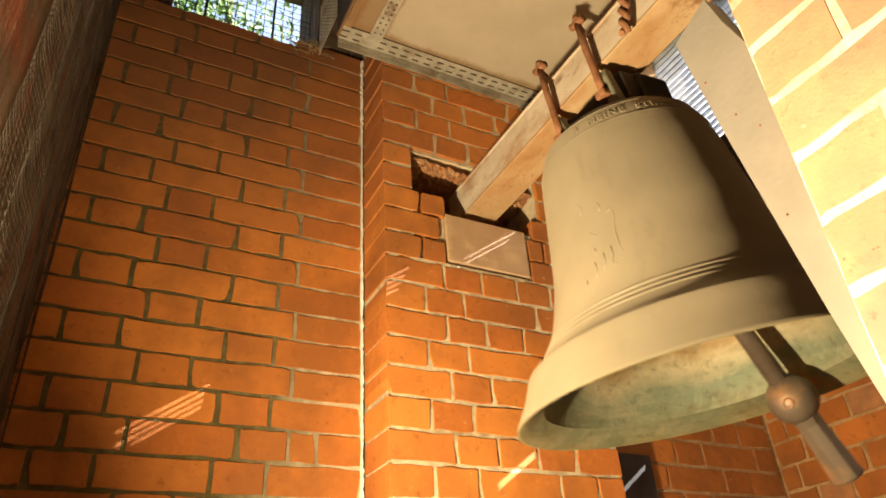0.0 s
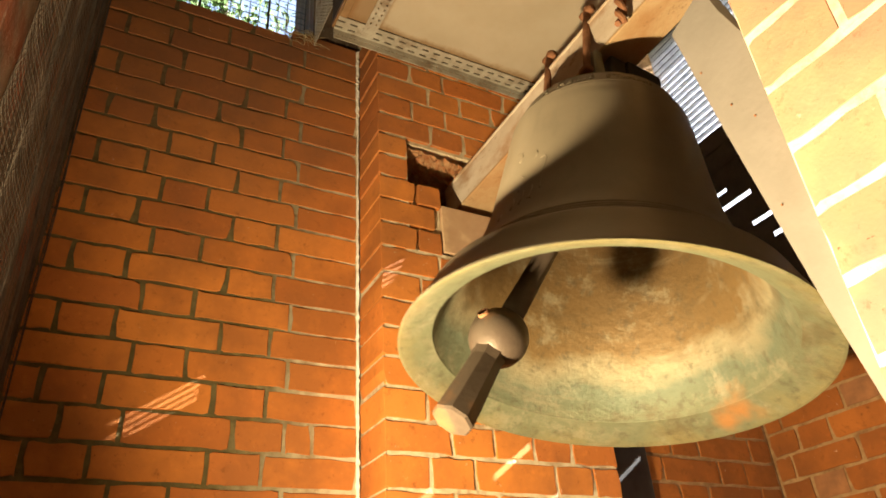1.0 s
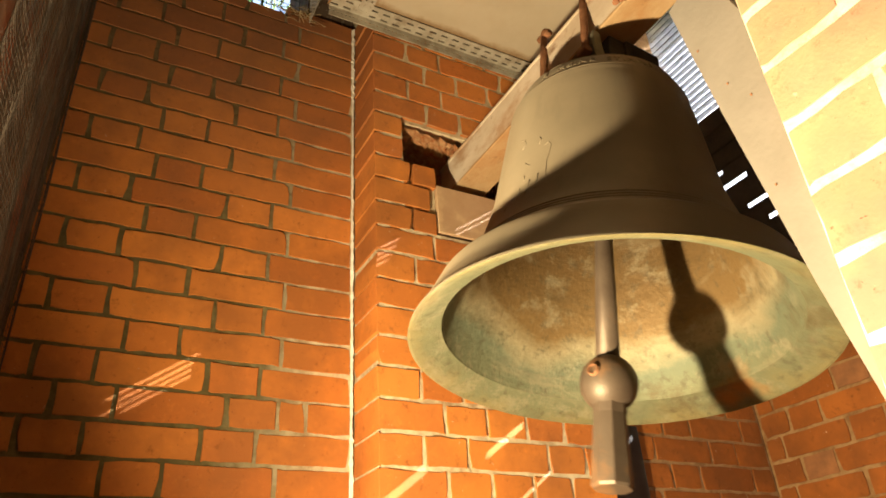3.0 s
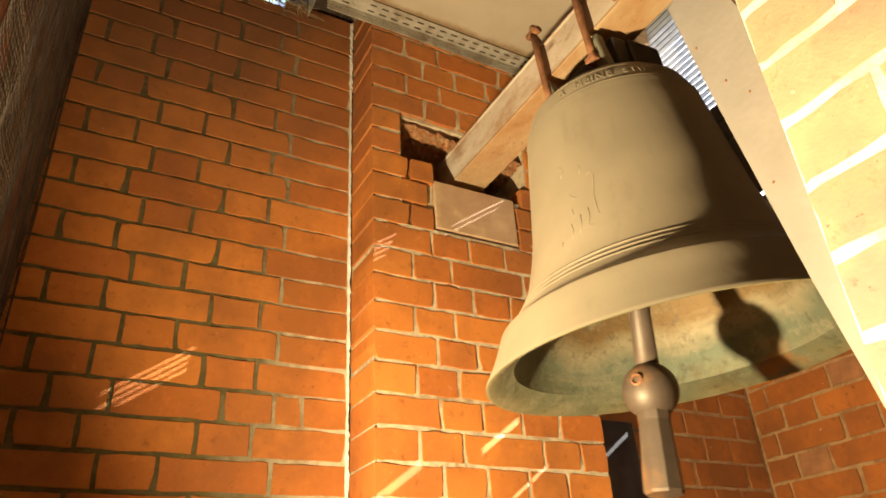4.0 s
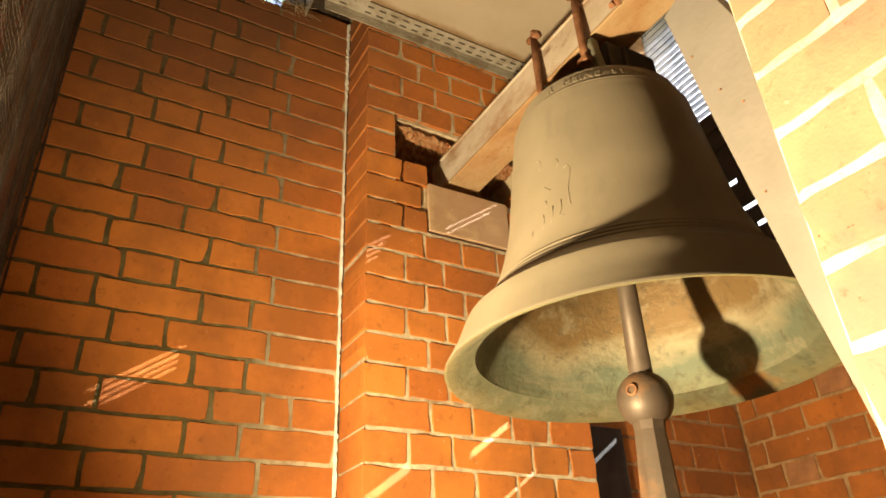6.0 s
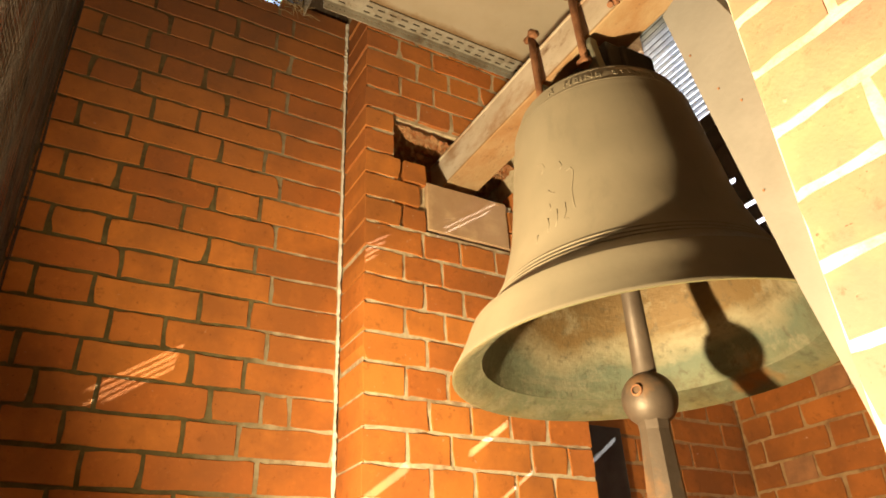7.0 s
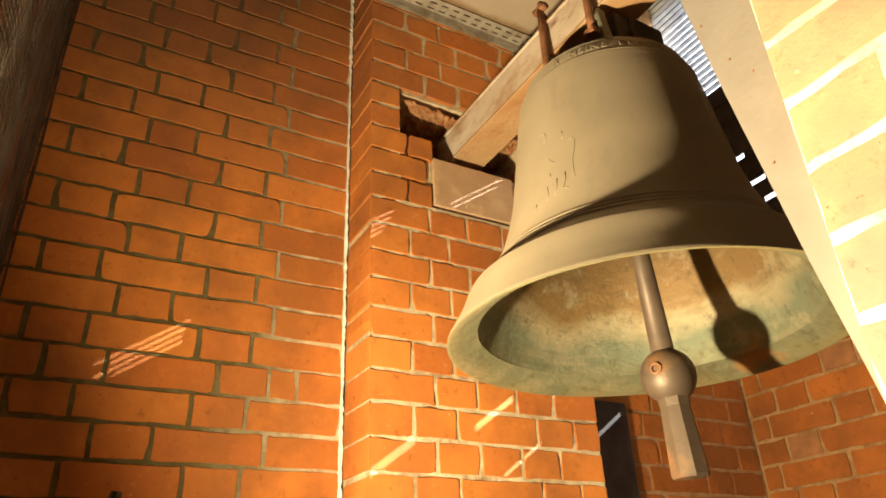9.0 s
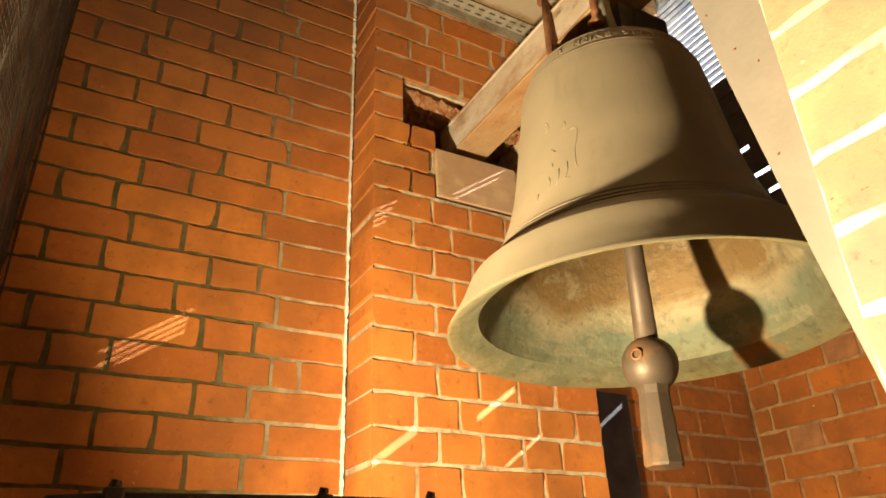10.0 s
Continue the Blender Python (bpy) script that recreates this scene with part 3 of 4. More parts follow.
# tapered grey board against the front pier
bm = bmesh.new()
prof = [(-1.244, -0.266), (-1.309, -0.240), (-1.322, -0.30), (-1.3525, -0.400), (-1.3525, -0.97), (-1.333, -0.85), (-1.3128, -0.737), (-1.272, -0.472)]
va = [bm.verts.new((0.0, y, z)) for y, z in prof]
vb = [bm.verts.new((0.034, y, z)) for y, z in prof]
bm.faces.new(va)
bm.faces.new(vb[::-1])
for k in range(len(prof)):
    bm.faces.new((va[k], va[(k + 1) % len(prof)], vb[(k + 1) % len(prof)], vb[k]))
bmesh.ops.recalc_face_normals(bm, faces=bm.faces)
board = empty("cover_board")
tagged(board, "grey painted tapering board fixed against the brick pier", "board")
part("plank", bm, PLANK_PAINT, board)
for y, z in ((-1.268, -0.366), (-1.293, -0.445), (-1.317, -0.483), (-1.308, -0.610)):
    bm = bmesh.new()
    lathe(bm, [(-0.001, 0.0), (-0.001, 0.0013), (0.001, 0.0016), (0.002, 0.0)], 8)
    bm.transform(pose(-0.0005, y, z, 0, 90, 0))
    part("nail_head", bm, RUST, board)

# ---------------------------------------------------------------- the bell
PIVOT = Vector((0.38, -0.734, 0.23))
bell = empty("church_bell", Matrix.Translation(PIVOT))
tagged(bell, "swinging dull bronze church bell with raised inscription", "bell")

outer = smooth_curve([(-0.122, 0.02), (-0.127, 0.11), (-0.140, 0.160), (-0.168, 0.191), (-0.205, 0.208), (-0.25, 0.218), (-0.30, 0.225), (-0.411, 0.240), (-0.50, 0.2535),
                      (-0.583, 0.2765), (-0.630, 0.2955), (-0.660, 0.314), (-0.685, 0.336), (-0.702, 0.3575), (-0.710, 0.3635), (-0.750, 0.3805), (-0.785, 0.399), (-0.802, 0.409)], 5)
shaped = []
for z, r in outer:
    for zc, amp, wid in ((-0.172, 0.0012, 0.003), (-0.222, 0.0015, 0.004)):
        r += amp * math.exp(-((z - zc) / wid) ** 2)
    shaped.append((z, r))


def radius_at(z):
    for (z0, r0), (z1, r1) in zip(outer, outer[1:]):
        if z1 <= z <= z0:
            return r0 + (r1 - r0) * (z - z0) / (z1 - z0 - 1e-9)
    return 0.41


inner = smooth_curve([(-0.807, 0.405), (-0.797, 0.385), (-0.775, 0.350), (-0.771, 0.3445), (-0.764, 0.342), (-0.723, 0.324), (-0.661, 0.287), (-0.583, 0.252), (-0.50, 0.230), (-0.411, 0.216), (-0.30, 0.203),
                      (-0.23, 0.192), (-0.19, 0.16), (-0.165, 0.08), (-0.16, 0.01)], 5)
bm = bmesh.new()
lathe(bm, [(-0.122, 0.0)] + shaped + [(-0.8065, 0.4095)], 128)
part("body", bm, BRONZE, bell, "dull brown bronze outside", True)
bm = bmesh.new()
lathe(bm, [(-0.8066, 0.4094)] + inner + [(-0.16, 0.0)], 128)
part("inside", bm, PATINA, bell, "green and brown patina inside the mouth", True)
# three raised lines above the flare, one at the shoulder
for z in (-0.640, -0.6525, -0.665, -0.219, -0.172):
    bm = bmesh.new()
    r = radius_at(z)
    prof = [(z + 0.0034 * math.cos(a), r - 0.0012 + 0.0026 * math.sin(a)) for a in (math.pi * k / 6 for k in range(7))] if z < -0.5 else [(z + 0.003 * math.cos(a), r - 0.001 + 0.003 * math.sin(a)) for a in (math.pi * k / 6 for k in range(7))]
    lathe(bm, prof, 128)
    part("moulding", bm, BRONZE, bell, smooth=True)


def wrapped(text, size, start, z):
    """Raised letters round the bell, read from outside."""
    cu = bpy.data.curves.new("letters", "FONT")
    cu.body, cu.size, cu.extrude, cu.bevel_depth, cu.space_character = text, size, 0.0013, 0.0003, 1.25
    tmp = new("letters", cu)
    bpy.context.view_layer.update()
    me = bpy.data.meshes.new_from_object(tmp.evaluated_get(bpy.context.evaluated_depsgraph_get()))
    bpy.data.objects.remove(tmp)
    bm = bmesh.new()
    bm.from_mesh(me)
    for v in bm.verts:
        zz = z + v.co.y
        r = radius_at(zz) + v.co.z + 0.0005
        a = radians(start) + v.co.x / 0.205
        v.co = Vector((r * math.cos(a), r * math.sin(a), zz))
    bmesh.ops.remove_doubles(bm, verts=bm.verts, dist=0.00001)
    left = set(bm.verts)
    while left:                                     # one part for each letter
        run = [left.pop()]
        for v in run:
            for e in v.link_edges:
                w = e.other_vert(v)
                if w in left:
                    left.discard(w)
                    run.append(w)
        index = {v: n for n, v in enumerate(run)}
        me = bpy.data.meshes.new("letter")
        me.from_pydata([v.co[:] for v in run], [], [[index[v] for v in f.verts] for f in bm.faces if f.verts[0] in index])
        me.materials.append(BRONZE)
        ob = new("letter", me)
        ob.parent = bell
    bm.free()


wrapped("R  MEINE  STIMME", 0.026, 194, -0.206)
# shallow raised relief, in plain curved ridges
for a0, z0, pts in ((199, -0.245, [(0, 0), (4, -0.004), (6, -0.016), (3, -0.028)]), (215, -0.268, [(0, 0), (1.5, -0.008), (0, -0.018)]),
                    (219, -0.292, [(0, -0.004), (3, 0), (5, -0.010), (4, -0.03), (2.5, -0.05), (3.5, -0.085), (4.5, -0.095)]),
                    (206, -0.318, [(0, 0), (3, -0.010), (5, -0.014)]), (207, -0.352, [(0, 0), (1, -0.014)]), (206, -0.382, [(0, 0), (1.5, -0.015), (1, -0.032)]),
                    (212, -0.372, [(0, 0), (0.5, -0.02), (-0.5, -0.038)]), (217, -0.366, [(0, 0), (0.5, -0.02), (-1, -0.036), (2.5, -0.040)]), (200, -0.408, [(0, 0), (-0.5, -0.018)])):
    bm = bmesh.new()
    path = []
    for da, dz in pts:
        z = -0.385 + (z0 + dz + 0.245) * 1.15
        a = 199 + (a0 - 199) * 0.85 + da * 0.7 - 14
        r = radius_at(z) - 0.0004
        path.append((r * math.cos(radians(a)), r * math.sin(radians(a)), z))
    tube(bm, path, 0.0014, 8)
    part("relief_ridge", bm, BRONZE, bell, smooth=True)

# canons: cast loops on the crown, their shade given as black
for a in (290, 20, 70, 115):
    bm = bmesh.new()
    ca, sa = math.cos(radians(a)), math.sin(radians(a))
    tube(bm, [(0.120 * ca, 0.120 * sa, -0.135), (0.124 * ca, 0.124 * sa, -0.095), (0.118 * ca, 0.118 * sa, -0.055), (0.098 * ca, 0.098 * sa, -0.030), (0.065 * ca, 0.065 * sa, -0.030), (0.045 * ca, 0.045 * sa, -0.06)], [0.024, 0.020, 0.019, 0.017, 0.017, 0.02], 10)
    part("canon", bm, BLACK_IRON, bell, "cast loop, black for the bell's shade on it", True)
bm = bmesh.new()
lathe(bm, [(-0.03, 0.0), (-0.03, 0.055), (-0.09, 0.06), (-0.126, 0.085), (-0.127, 0.0)], 32)
part("crown_block", bm, BLACK_IRON, bell, "black iron crown block")
# Yoke, made a deep black block to stand also for the bell's shadow.
part("yoke_plate", boxed(-0.058, 0.10, -0.125, 0.095, -0.118, -0.032, bevel=0.006), BLACK_IRON, bell, "black iron yoke plate, bulked out as the shadow under the beam")
part("yoke_cheek", boxed(-0.015, 0.09, -0.135, -0.05, -0.122, -0.034, bevel=0.008), BLACK_IRON, bell)
# flat bars cast with the crown, beside the rods
for y, lean in ((0.060, 0.018), (-0.108, 0.004)):
    bm = bmesh.new()
    tube(bm, [(-0.082, y, -0.139), (-0.086, y + lean * 0.4, -0.10), (-0.090, y + lean, -0.052), (-0.084, y + lean * 1.1, -0.030)], [0.022, 0.020, 0.019, 0.016], 4)
    bmesh.ops.bevel(bm, geom=bm.edges[:], offset=0.003, segments=1, affect="EDGES")
    part("canon", bm, OLIVE_BRONZE, bell, "grey-green weathered flat cast bar")
# tie rods with cross heads
for y in (0.085, -0.085):
    bm = bmesh.new()
    tube(bm, [(-0.095, y, 0.155), (-0.100, y - 0.002, 0.06), (-0.107, y - 0.010, -0.050), (-0.108, y - 0.012, -0.092)], 0.0098, 10)
    part("tie_rod", bm, RUST, bell, "rusty round tie rod", True)
    bm = bmesh.new()
    tube(bm, [(-0.095, y - 0.022, 0.148), (-0.095, y + 0.022, 0.157)], [0.011, 0.010], 10)
    tube(bm, [(-0.094, y, 0.158), (-0.091, y, 0.176)], [0.012, 0.010], 8)
    tube(bm, [(-0.096, y + 0.002, 0.148), (-0.078, y + 0.010, 0.152), (-0.066, y + 0.012, 0.14)], 0.006, 8)
    part("cross_head", bm, RUST, bell, "rusty cross head", True)
    part("rod_foot", boxed(-0.122, -0.06, y - 0.026, y + 0.006, -0.108, -0.090, bevel=0.004), RUST, bell)

# clapper: shaft, ball, eight-sided flight
clapper = empty("clapper", Matrix.Translation((0, 0, -0.25)))
clapper.parent = bell
tagged(clapper, "rusty iron clapper with round ball and faceted end")
bm = bmesh.new()
tube(bm, [(0, 0, 0.05), (0, 0, -0.30), (0, 0, -0.585)], [0.018, 0.019, 0.0235], 20)
part("shaft", bm, CLAPPER_IRON, clapper, "", True)
bm = bmesh.new()
bmesh.ops.create_uvsphere(bm, u_segments=36, v_segments=24, radius=0.0545)
for v in bm.verts:
    v.co.z = v.co.z * 1.02 - 0.627
part("ball", bm, CLAPPER_IRON, clapper, "", True)
bm = bmesh.new()
tube(bm, [(0, 0, -0.655), (0, 0, -0.69), (0, 0, -0.818), (0, 0, -0.823)], [0.034, 0.030, 0.037, 0.034], 8)
bm.transform(pose(0, 0, 0, 0, 0, 12))
part("flight", bm, CLAPPER_IRON, clapper)
bm = bmesh.new()
lathe(bm, [(0.004, 0.0085), (0.006, 0.0105), (0.0, 0.012), (-0.006, 0.0105)], 14)
bm.transform(Matrix.Translation((0, 0, -0.627)) @ Vector((-0.93, -0.35, 0.12)).to_track_quat("Z", "Y").to_matrix().to_4x4() @ pose(0, 0, 0.0535))
part("ball_hole_rim", bm, RUST, clapper, "", True)
bm = bmesh.new()
lathe(bm, [(-0.158, 0.0), (-0.158, 0.03), (-0.22, 0.026), (-0.22, 0.0)], 16)
part("clapper_eye", bm, BLACK_IRON, bell)

# ---------------------------------------------------------------- louvres in the side wall
louvre = empty("louvre_window", pose(X_SIDE, 0, 0))
tagged(louvre, "slatted sound window above black boards, daylight between slats", "louvre window")
Y0, YM, Y1 = -0.918, -0.56, -0.037
part("frame_rail", boxed(0.0, 0.10, YM, Y1, 0.80, 0.885, bevel=0.004), SOOT_AND_SHADE, louvre, "black timber rail")
part("frame_rail", boxed(0.002, 0.09, YM, Y1, 0.70, 0.725, bevel=0.003), SOOT_AND_SHADE, louvre)
part("frame_post", boxed(0.005, 0.10, YM - 0.03, YM, -0.060, TOP_Z - 0.002), SOOT_AND_SHADE, louvre)
for i in range(21):
    z = 0.905 + 0.036 * i
    bm = boxed(0.0, 0.020, YM + 0.001, 0.29, -0.004, 0.004)
    bm.transform(pose(0.03, 0, z + random.uniform(-0.002, 0.002), random.uniform(-0.4, 0.4), 28, 0))
    part("slat", bm, SLAT, louvre)
for y in (-0.40, -0.27, -0.15, -0.03, 0.1):
    bm = bmesh.new()
    tube(bm, [(0.045, y, 0.88), (0.045, y + 0.004, 1.67)], 0.003, 6)
    part("wire", bm, SLAT, louvre)


def boards(y0, y1, z0, z1, slits):
    """Dark boards from z0 to z1 with short slits (z, height, from y, to y) left open; slits at one height share it."""
    z = z0
    for zs in sorted({s[0] for s in slits}):
        here = sorted((s for s in slits if s[0] == zs), key=lambda s: s[2])
        h = here[0][1]
        part("dark_board", boxed(0.010, 0.016, y0, y1, z, zs - h / 2), SOOT_AND_SHADE, louvre, "soot-black timber board")
        y = y0
        for _, _, a, b in here + [(0, 0, y1, y1)]:
            if a - y > 0.002:
                part("dark_board", boxed(0.011, 0.015, y, a, zs - h / 2, zs + h / 2), SOOT_AND_SHADE, louvre)
            y = b
        z = zs + h / 2
    part("dark_board", boxed(0.010, 0.016, y0, y1, z, z1), SOOT_AND_SHADE, louvre, "soot-black timber board")


boards(YM, Y1, -0.060, 0.699, [(-0.043, 0.018, -0.386, -0.326), (0.30, 0.022, -0.42, -0.33), (0.39, 0.022, -0.36, -0.26), (0.525, 0.024, -0.30, -0.15), (0.60, 0.02, -0.20, -0.10)])
boards(YM, Y1, 0.7255, 0.7995, [(0.76, 0.006, -0.2, -0.19)])
boards(Y0, YM - 0.031, -0.060, TOP_Z - 0.004, [(0.110, 0.014, -0.645, -0.592), (0.281, 0.022, -0.675, -0.624), (0.367, 0.026, -0.797, -0.744), (0.955, 0.007, -0.70, -0.62), (0.973, 0.007, -0.69, -0.61),
       (0.988, 0.008, -0.85, -0.78), (1.004, 0.008, -0.865, -0.775), (1.020, 0.009, -0.855, -0.77), (1.037, 0.008, -0.865, -0.765)])

# ---------------------------------------------------------------- guard rail in front of the wall
rail = empty("guard_rail", pose(0, -1.30, -0.9935))
tagged(rail, "thin dark guard rail of bent pipe standing on the floor", "rail")
bm = bmesh.new()
LOW = FLOOR_Z + 0.9935
tube(bm, [(-0.661, 0, LOW), (-0.660, 0, -0.03), (-0.657, 0, -0.008), (-0.650, 0, -0.001), (-0.62, 0, 0.001), (-0.5, 0, 0.0025), (-0.25, 0, 0.003), (-0.10, 0, 0.0), (-0.085, 0, -0.008), (-0.08, 0, -0.03), (-0.08, 0, LOW)], 0.0032, 12)
part("pipe", bm, BLACK_IRON, rail, "", True)
for x in (-0.623, -0.517, -0.450, -0.333):
    bm = bmesh.new()
    box(bm, x - 0.005, x + 0.005, -0.0055, 0.0055, -0.0055, 0.006, bevel=0.0015)
    tube(bm, [(x, 0, 0.004), (x + 0.001, 0, 0.0095)], [0.0034, 0.0026], 8)
    part("clamp", bm, BLACK_IRON, rail)

# black glossy panel in the niche beside the pier
PANEL = plain("black_enamel", (0.022, 0.019, 0.017), (0.05, 0.045, 0.04), 12, 0.35, 0.0, bump=0.05)
panel = empty("metal_panel", pose(0.735, -0.062, -1.35))
tagged(panel, "black enamelled metal panel fixed beside the brick pier", "metal panel")
part("sheet", boxed(0, 0.205, 0, 0.014, 0, 0.868, bevel=0.002), PANEL, panel)
part("fold", boxed(0.02, 0.18, -0.006, -0.001, 0.02, 0.57, bevel=0.002), PANEL, panel)

# old straw on the wall's top
straw = empty("straw_clump", pose(-0.21, -0.012, 0.875))
tagged(straw, "untidy clump of dry straw lying on the wall top", "straw", kind="stuff")
bm = bmesh.new()
rnd = random.Random(8)
for i in range(70):
    p = Vector((rnd.gauss(0, 0.05), rnd.uniform(-0.02, 0.05), rnd.uniform(-0.02, 0.045)))
    d = Vector((rnd.uniform(-1, 1), rnd.uniform(-0.6, 0.4), rnd.uniform(-0.5, 0.5))).normalized() * rnd.uniform(0.03, 0.07)
    tube(bm, [p - d / 2, p + Vector((0, 0, 0.006)), p + d / 2], 0.0011, 4, False)
part("stalks", bm, plain("straw", (0.24, 0.17, 0.09), (0.34, 0.25, 0.14), 30, 0.9), straw)

# ---------------------------------------------------------------- netting on the west wall
net = empty("wire_netting", pose(X_END + 0.016, 0, 0))
tagged(net, "dusty fine wire netting stretched over the dark wall", "netting", kind="stuff")
bm = bmesh.new()
rnd = random.Random(11)


def sag(y, z):
    fold = abs(math.sin(17 * y + 2.2 * noise.noise(Vector((y * 2, z * 1.3, 7.0)))))
    return -0.004 + 0.012 * fold ** 3 + 0.006 * noise.noise(Vector((y * 5, z * 3, 1.0)))


for i in range(80):
    y = -0.98 + 0.95 * i / 79 + rnd.uniform(-0.003, 0.003)
    tube(bm, [(sag(y, z), y + 0.010 * noise.noise(Vector((y * 5, z * 3, 9))), z) for z in (-0.75 + 0.0725 * k for k in range(23))], 0.0006, 3, False)
for i in range(120):
    z = -0.74 + 1.60 * i / 119 + rnd.uniform(-0.003, 0.003)
    tube(bm, [(sag(y, z), y, z + 0.012 * noise.noise(Vector((y * 6, z * 4, 2)))) for y in (-0.98 + 0.0238 * k for k in range(41))], 0.0006, 3, False)
part("mesh", bm, WIRE, net)

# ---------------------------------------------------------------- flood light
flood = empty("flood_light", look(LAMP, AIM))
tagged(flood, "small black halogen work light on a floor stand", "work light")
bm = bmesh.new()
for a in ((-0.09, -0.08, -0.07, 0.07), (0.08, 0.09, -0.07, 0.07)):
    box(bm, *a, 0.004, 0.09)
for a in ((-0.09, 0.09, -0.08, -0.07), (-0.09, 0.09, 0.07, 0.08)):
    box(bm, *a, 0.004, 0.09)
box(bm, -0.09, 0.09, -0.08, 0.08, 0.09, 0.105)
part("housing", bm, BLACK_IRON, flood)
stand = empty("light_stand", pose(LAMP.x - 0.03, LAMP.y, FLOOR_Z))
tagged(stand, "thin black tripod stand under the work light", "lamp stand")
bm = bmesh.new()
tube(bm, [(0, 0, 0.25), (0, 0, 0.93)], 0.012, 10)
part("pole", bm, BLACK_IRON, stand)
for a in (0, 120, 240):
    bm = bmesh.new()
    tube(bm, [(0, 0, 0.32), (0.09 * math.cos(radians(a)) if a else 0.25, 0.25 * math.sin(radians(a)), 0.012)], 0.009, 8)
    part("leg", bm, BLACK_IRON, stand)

# ---------------------------------------------------------------- outside: ground and trees
ground = structure("ground", boxed(-400, 400, -400, 400, -6.4, -6.0), plain("grass_ground", (0.05, 0.075, 0.02), (0.09, 0.08, 0.04), 0.6, 0.95, own=False), "grassy ground far below the tower")


def tree(x, y, crown_z, size, leaves, seed):
    rnd = random.Random(seed)
    root = empty("tree", pose(x, y, -6.0))
    tagged(root, "broad green tree outside the bell chamber", "tree")
    bm = bmesh.new()
    top = crown_z + 6.0
    tube(bm, [(0, 0, 0), (0.1, 0.05, top * 0.4), (0.0, 0.1, top), (0.05, 0.0, top + size)], [0.24, 0.18, 0.11, 0.03], 10)
    ends = []
    for i in range(12):
        a, el = rnd.uniform(0, 6.28), rnd.uniform(0.1, 0.9)
        h = top + rnd.uniform(-size * 0.6, size * 0.5)
        p = Vector((0, 0.08, h))
        e = p + Vector((math.cos(a), math.sin(a), el)) * size * rnd.uniform(0.6, 1.0)
        tube(bm, [p, (p + e) / 2 + Vector((0, 0, 0.06)), e], [0.06, 0.035, 0.012], 6)
        ends += [p.lerp(e, f) for f in (0.5, 0.75, 1.0)]
    part("trunk", bm, BARK, root)
    verts, faces = [], []
    for i in range(leaves):
        c = rnd.choice(ends) + Vector((rnd.gauss(0, 0.28), rnd.gauss(0, 0.28), rnd.gauss(0, 0.25))) * size * 0.55
        d = Vector((rnd.uniform(-1, 1), rnd.uniform(-1, 1), rnd.uniform(-1, 0.6))).normalized()
        s = d.orthogonal().normalized()
        n = d.cross(s) * 0.2
        L = rnd.uniform(0.05, 0.10)
        k = len(verts)
        verts += [c, c + d * L * 0.5 + s * L * 0.3 + n * L * 0.4, c + d * L, c + d * L * 0.5 - s * L * 0.3 + n * L * 0.4]
        faces += [(k, k + 1, k + 2), (k, k + 2, k + 3)]
    me = bpy.data.meshes.new("crown")
    me.from_pydata([tuple(v) for v in verts], [], faces)
    me.materials.append(LEAF)
    crown = new("crown", me)
    crown.parent = root
    return root


tree(0.0, 3.6, 3.2, 1.6, 15000, 3)
tree(7.6, 5.2, 10.2, 1.7, 9000, 4)

# ---------------------------------------------------------------- bricks of the walls
random.seed(21)
MAX_ROWS = 40


def courses(parent, frame_of, first_top, low, starts, end, skip=None, depth=0.06, corner=0.0, burnt=(), clay=None):
    """Rows of bricks downward from first_top. starts: for even and odd rows, the lengths with which a row begins; then it goes on S H S H."""
    k = 0
    top = first_top
    while top - C > low:
        lead, u0 = starts[k % 2]
        u, lengths, i = u0, list(lead), 0
        while u < end - 0.03:
            n = lengths[i] if i < len(lengths) else (S, H)[(i - len(lengths)) % 2]
            n = min(n, end - u)
            spans = [(u, u + n)]
            if skip:
                spans = skip(u, u + n, top)
            for a, b in spans:
                if b - a > 0.03:
                    dark = DARK_BRICK if any(a < u1 < b and top - C < z1 < top for u1, z1 in burnt) else clay
                    lay(parent, frame_of, a + J / 2, top - J / 2, b - a, 0.158 if corner and a <= u0 + 1e-6 else depth, dark)
            u += n
            i += 1
        k += 1
        top -= C


def pocket(a, b, top):
    """What of a brick from a to b is left beside the beam pocket and the slab."""
    lo = top - C
    if top < 0.43 and lo > 0.22:
        x0, x1 = 0.105, 0.57
    elif abs(top - 0.2446) < 0.02:
        x0, x1 = 0.213, 0.53
    elif top < 0.17 and lo > -0.03:
        x0, x1 = 0.207, 0.504
    else:
        return [(a, b)]
    return [s for s in ((a, min(b, x0)), (max(a, x1), b)) if s[1] > s[0]]


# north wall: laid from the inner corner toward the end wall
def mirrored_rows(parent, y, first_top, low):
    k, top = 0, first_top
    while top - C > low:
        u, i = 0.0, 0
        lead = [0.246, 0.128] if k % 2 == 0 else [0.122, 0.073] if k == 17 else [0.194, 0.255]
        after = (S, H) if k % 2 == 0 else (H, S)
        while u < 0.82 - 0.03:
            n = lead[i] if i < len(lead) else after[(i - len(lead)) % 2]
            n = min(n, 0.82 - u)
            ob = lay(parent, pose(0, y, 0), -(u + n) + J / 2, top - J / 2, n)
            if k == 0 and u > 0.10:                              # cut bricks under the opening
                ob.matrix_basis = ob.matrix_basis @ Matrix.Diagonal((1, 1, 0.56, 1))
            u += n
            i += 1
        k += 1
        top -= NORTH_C


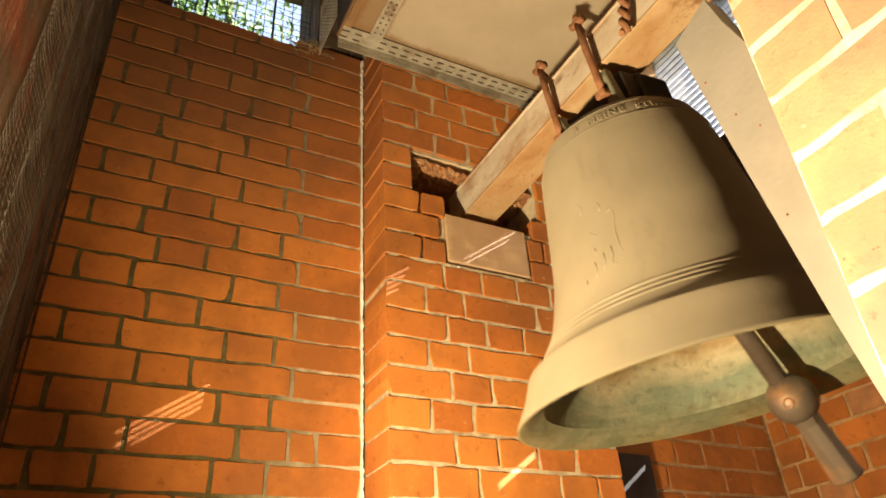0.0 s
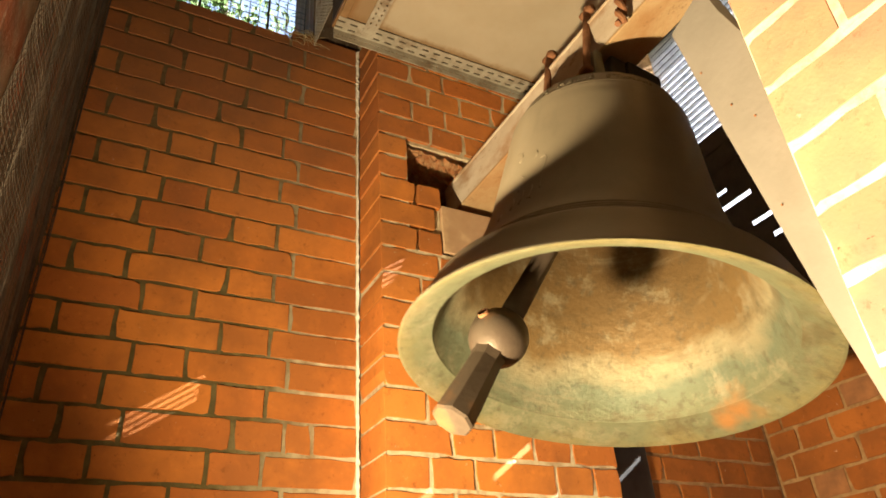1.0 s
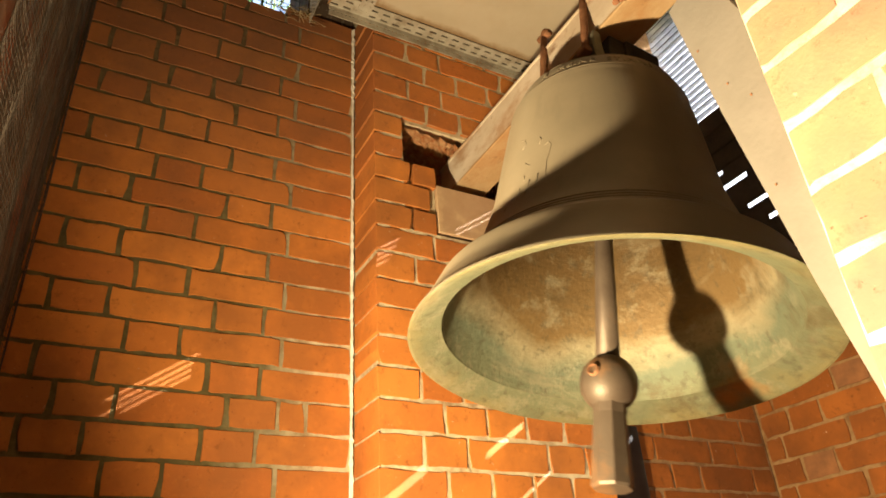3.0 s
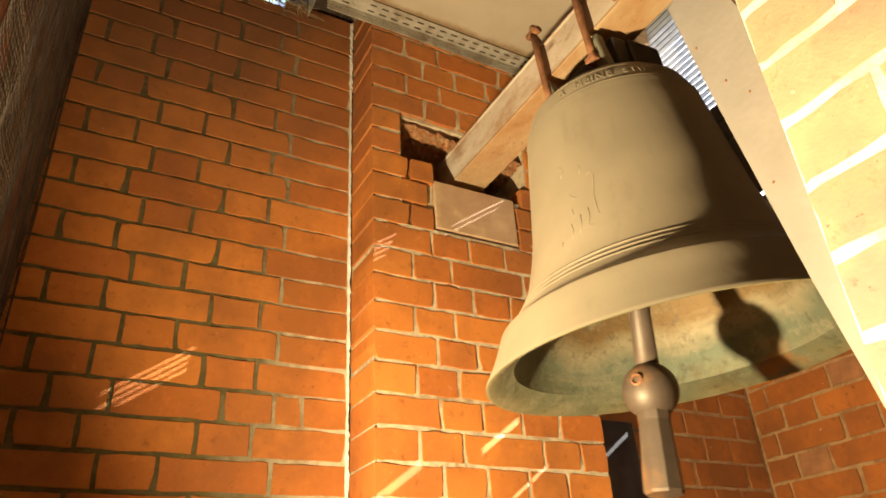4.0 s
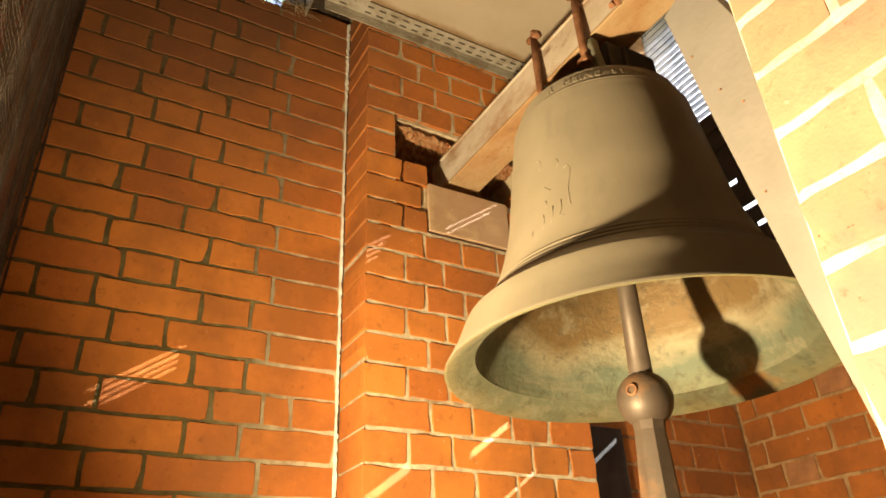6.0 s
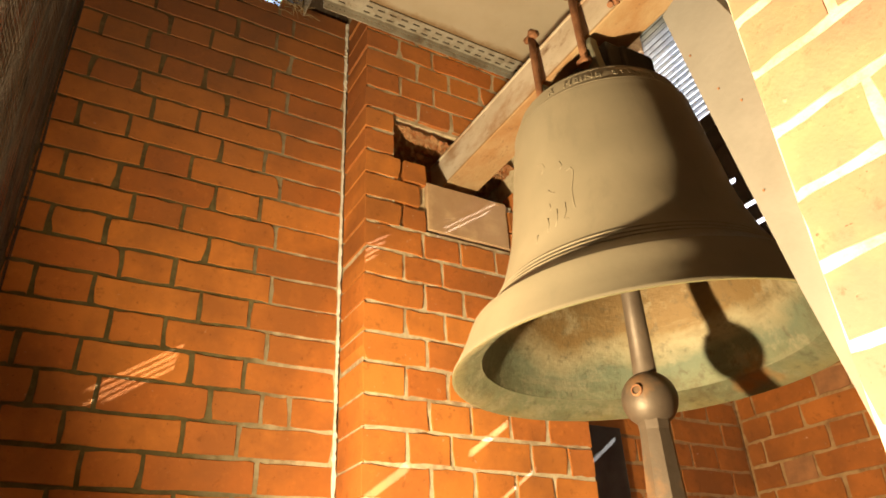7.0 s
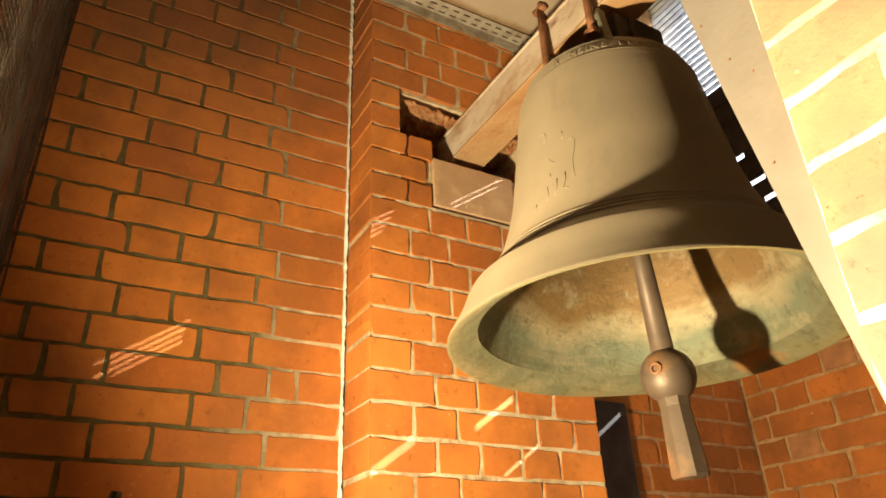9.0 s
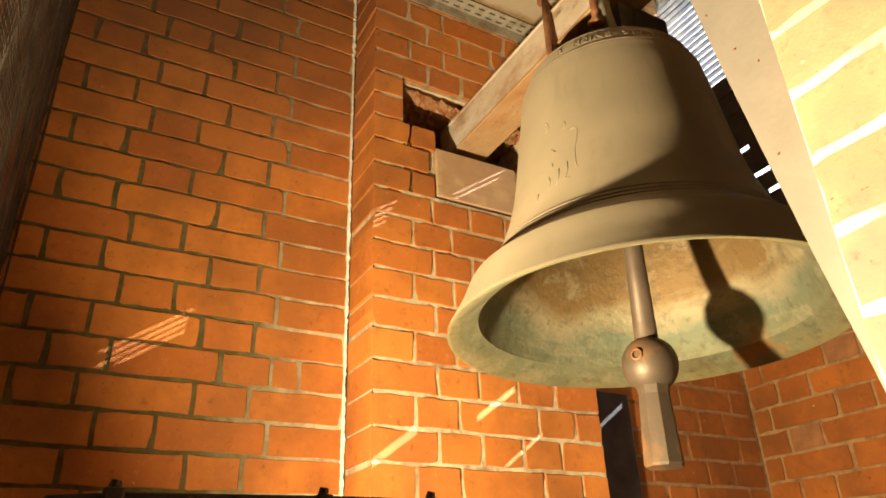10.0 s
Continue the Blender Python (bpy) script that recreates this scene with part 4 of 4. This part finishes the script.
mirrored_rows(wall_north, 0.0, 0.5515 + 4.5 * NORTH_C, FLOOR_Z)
courses(pier, pose(0, Y_PIER, 0), -0.2603 + 14 * C + 0.005, FLOOR_Z, ([[H, H, S, H, 0.095], 0.0], [[0.19, H, H, H, 0.155], 0.0]), PIER_W, pocket, corner=1.0)
courses(wall_niche, pose(0, Y_NICHE, 0), -0.415 + 9 * C, -1.35, ([[0.05, S, S, H], PIER_W], [[0.105, S, H, S, H], PIER_W]), X_SIDE - 0.005, clay=DIM_BRICK)
courses(wall_east, pose(X_SIDE, 0, 0, 0, 0, -90), -0.398 + 4 * C, -1.25, ([[0.118, H], 0.042], [[0.07], 0.042]), 1.10, burnt=((0.40, -0.365), (0.235, -0.61)), clay=DIM_BRICK)
courses(near_pier, pose(-0.0258, 0, 0, 0, 0, -90), -0.4875 + 8 * C, -1.35, ([[S, H], 1.3485], [[0.1095, S], 1.3485]), 2.1, clay=LIT_BUFF_BRICK)


# ---------------------------------------------------------------- what moves
SWING = [
    (0, 7.4, 31.7), (0.1, 12.7, 40.3), (0.2, 15.3, 42.5), (0.3, 16, 37.8), (0.4, 15.4, 29.5), (0.5, 11.6, 15.9),
    (0.6, 7.9, 4.2), (0.7, 2.3, -12.7), (0.8, -2, -21.9), (0.9, -7.9, -31.3), (1, -11, -34), (1.1, -13.7, -32.9),
    (1.2, -14.2, -28.7), (1.3, -13.3, -17.6), (1.4, -11, -8.2), (1.5, -6.6, 5.9), (1.6, -3.2, 15.1), (1.7, 1.5, 25.4),
    (1.8, 4.4, 28.6), (1.9, 7.9, 28.6), (2, 9.2, 26), (2.1, 9.9, 17.7), (2.2, 9.3, 10), (2.3, 6.7, -2),
    (2.4, 4.5, -9.5), (2.5, 0.8, -18), (2.7, -4.2, -22.6), (2.85, -7.2, -19), (3, -8.3, -10.5), (3.15, -7.5, -0.5),
    (3.3, -5, 8.5), (3.45, -1.2, 14), (3.6, 2.4, 14), (3.8, 5.8, 6.9), (4, 4.9, -5.3), (4.1, 2.9, -10),
    (4.3, -1.3, -11.6), (4.5, -5, -6.3), (4.7, -6.3, 1.5), (4.8, -5.9, 4.5), (5, -3.2, 8.1), (5.2, 0.6, 6.1),
    (5.4, 3.4, 1.2), (5.5, 4.1, -1.7), (5.7, 3.3, -3.6), (5.9, 1, -3.2), (6.1, -1.3, -0.8), (6.3, -2.7, 1.2),
    (6.45, -2.9, 1.6), (6.6, -2.2, 0.9), (6.8, -0.6, -0.4), (7, 1.2, -1.2), (7.2, 1.8, 0), (7.4, 1.3, 1.8),
    (7.5, 0.3, 2.9), (7.7, -1.3, 2.5), (7.9, -2.2, 0.4), (8.1, -2, -1.7), (8.3, -1.5, -3), (8.5, -0.7, -1.8),
    (8.7, -0.7, 0.8), (8.9, -0.5, 2.6), (9.2, -0.9, 2.5), (9.5, -0.8, -0.6), (9.8, -0.9, -1.9), (10, -0.9, -2.2),
]


def motions():
    walk(bell, [(t, pose(*PIVOT, 0, -b, 0)) for t, b, c in SWING])
    walk(clapper, [(t, pose(0, 0, -0.25, 0, b - c, 0)) for t, b, c in SWING])


motions()
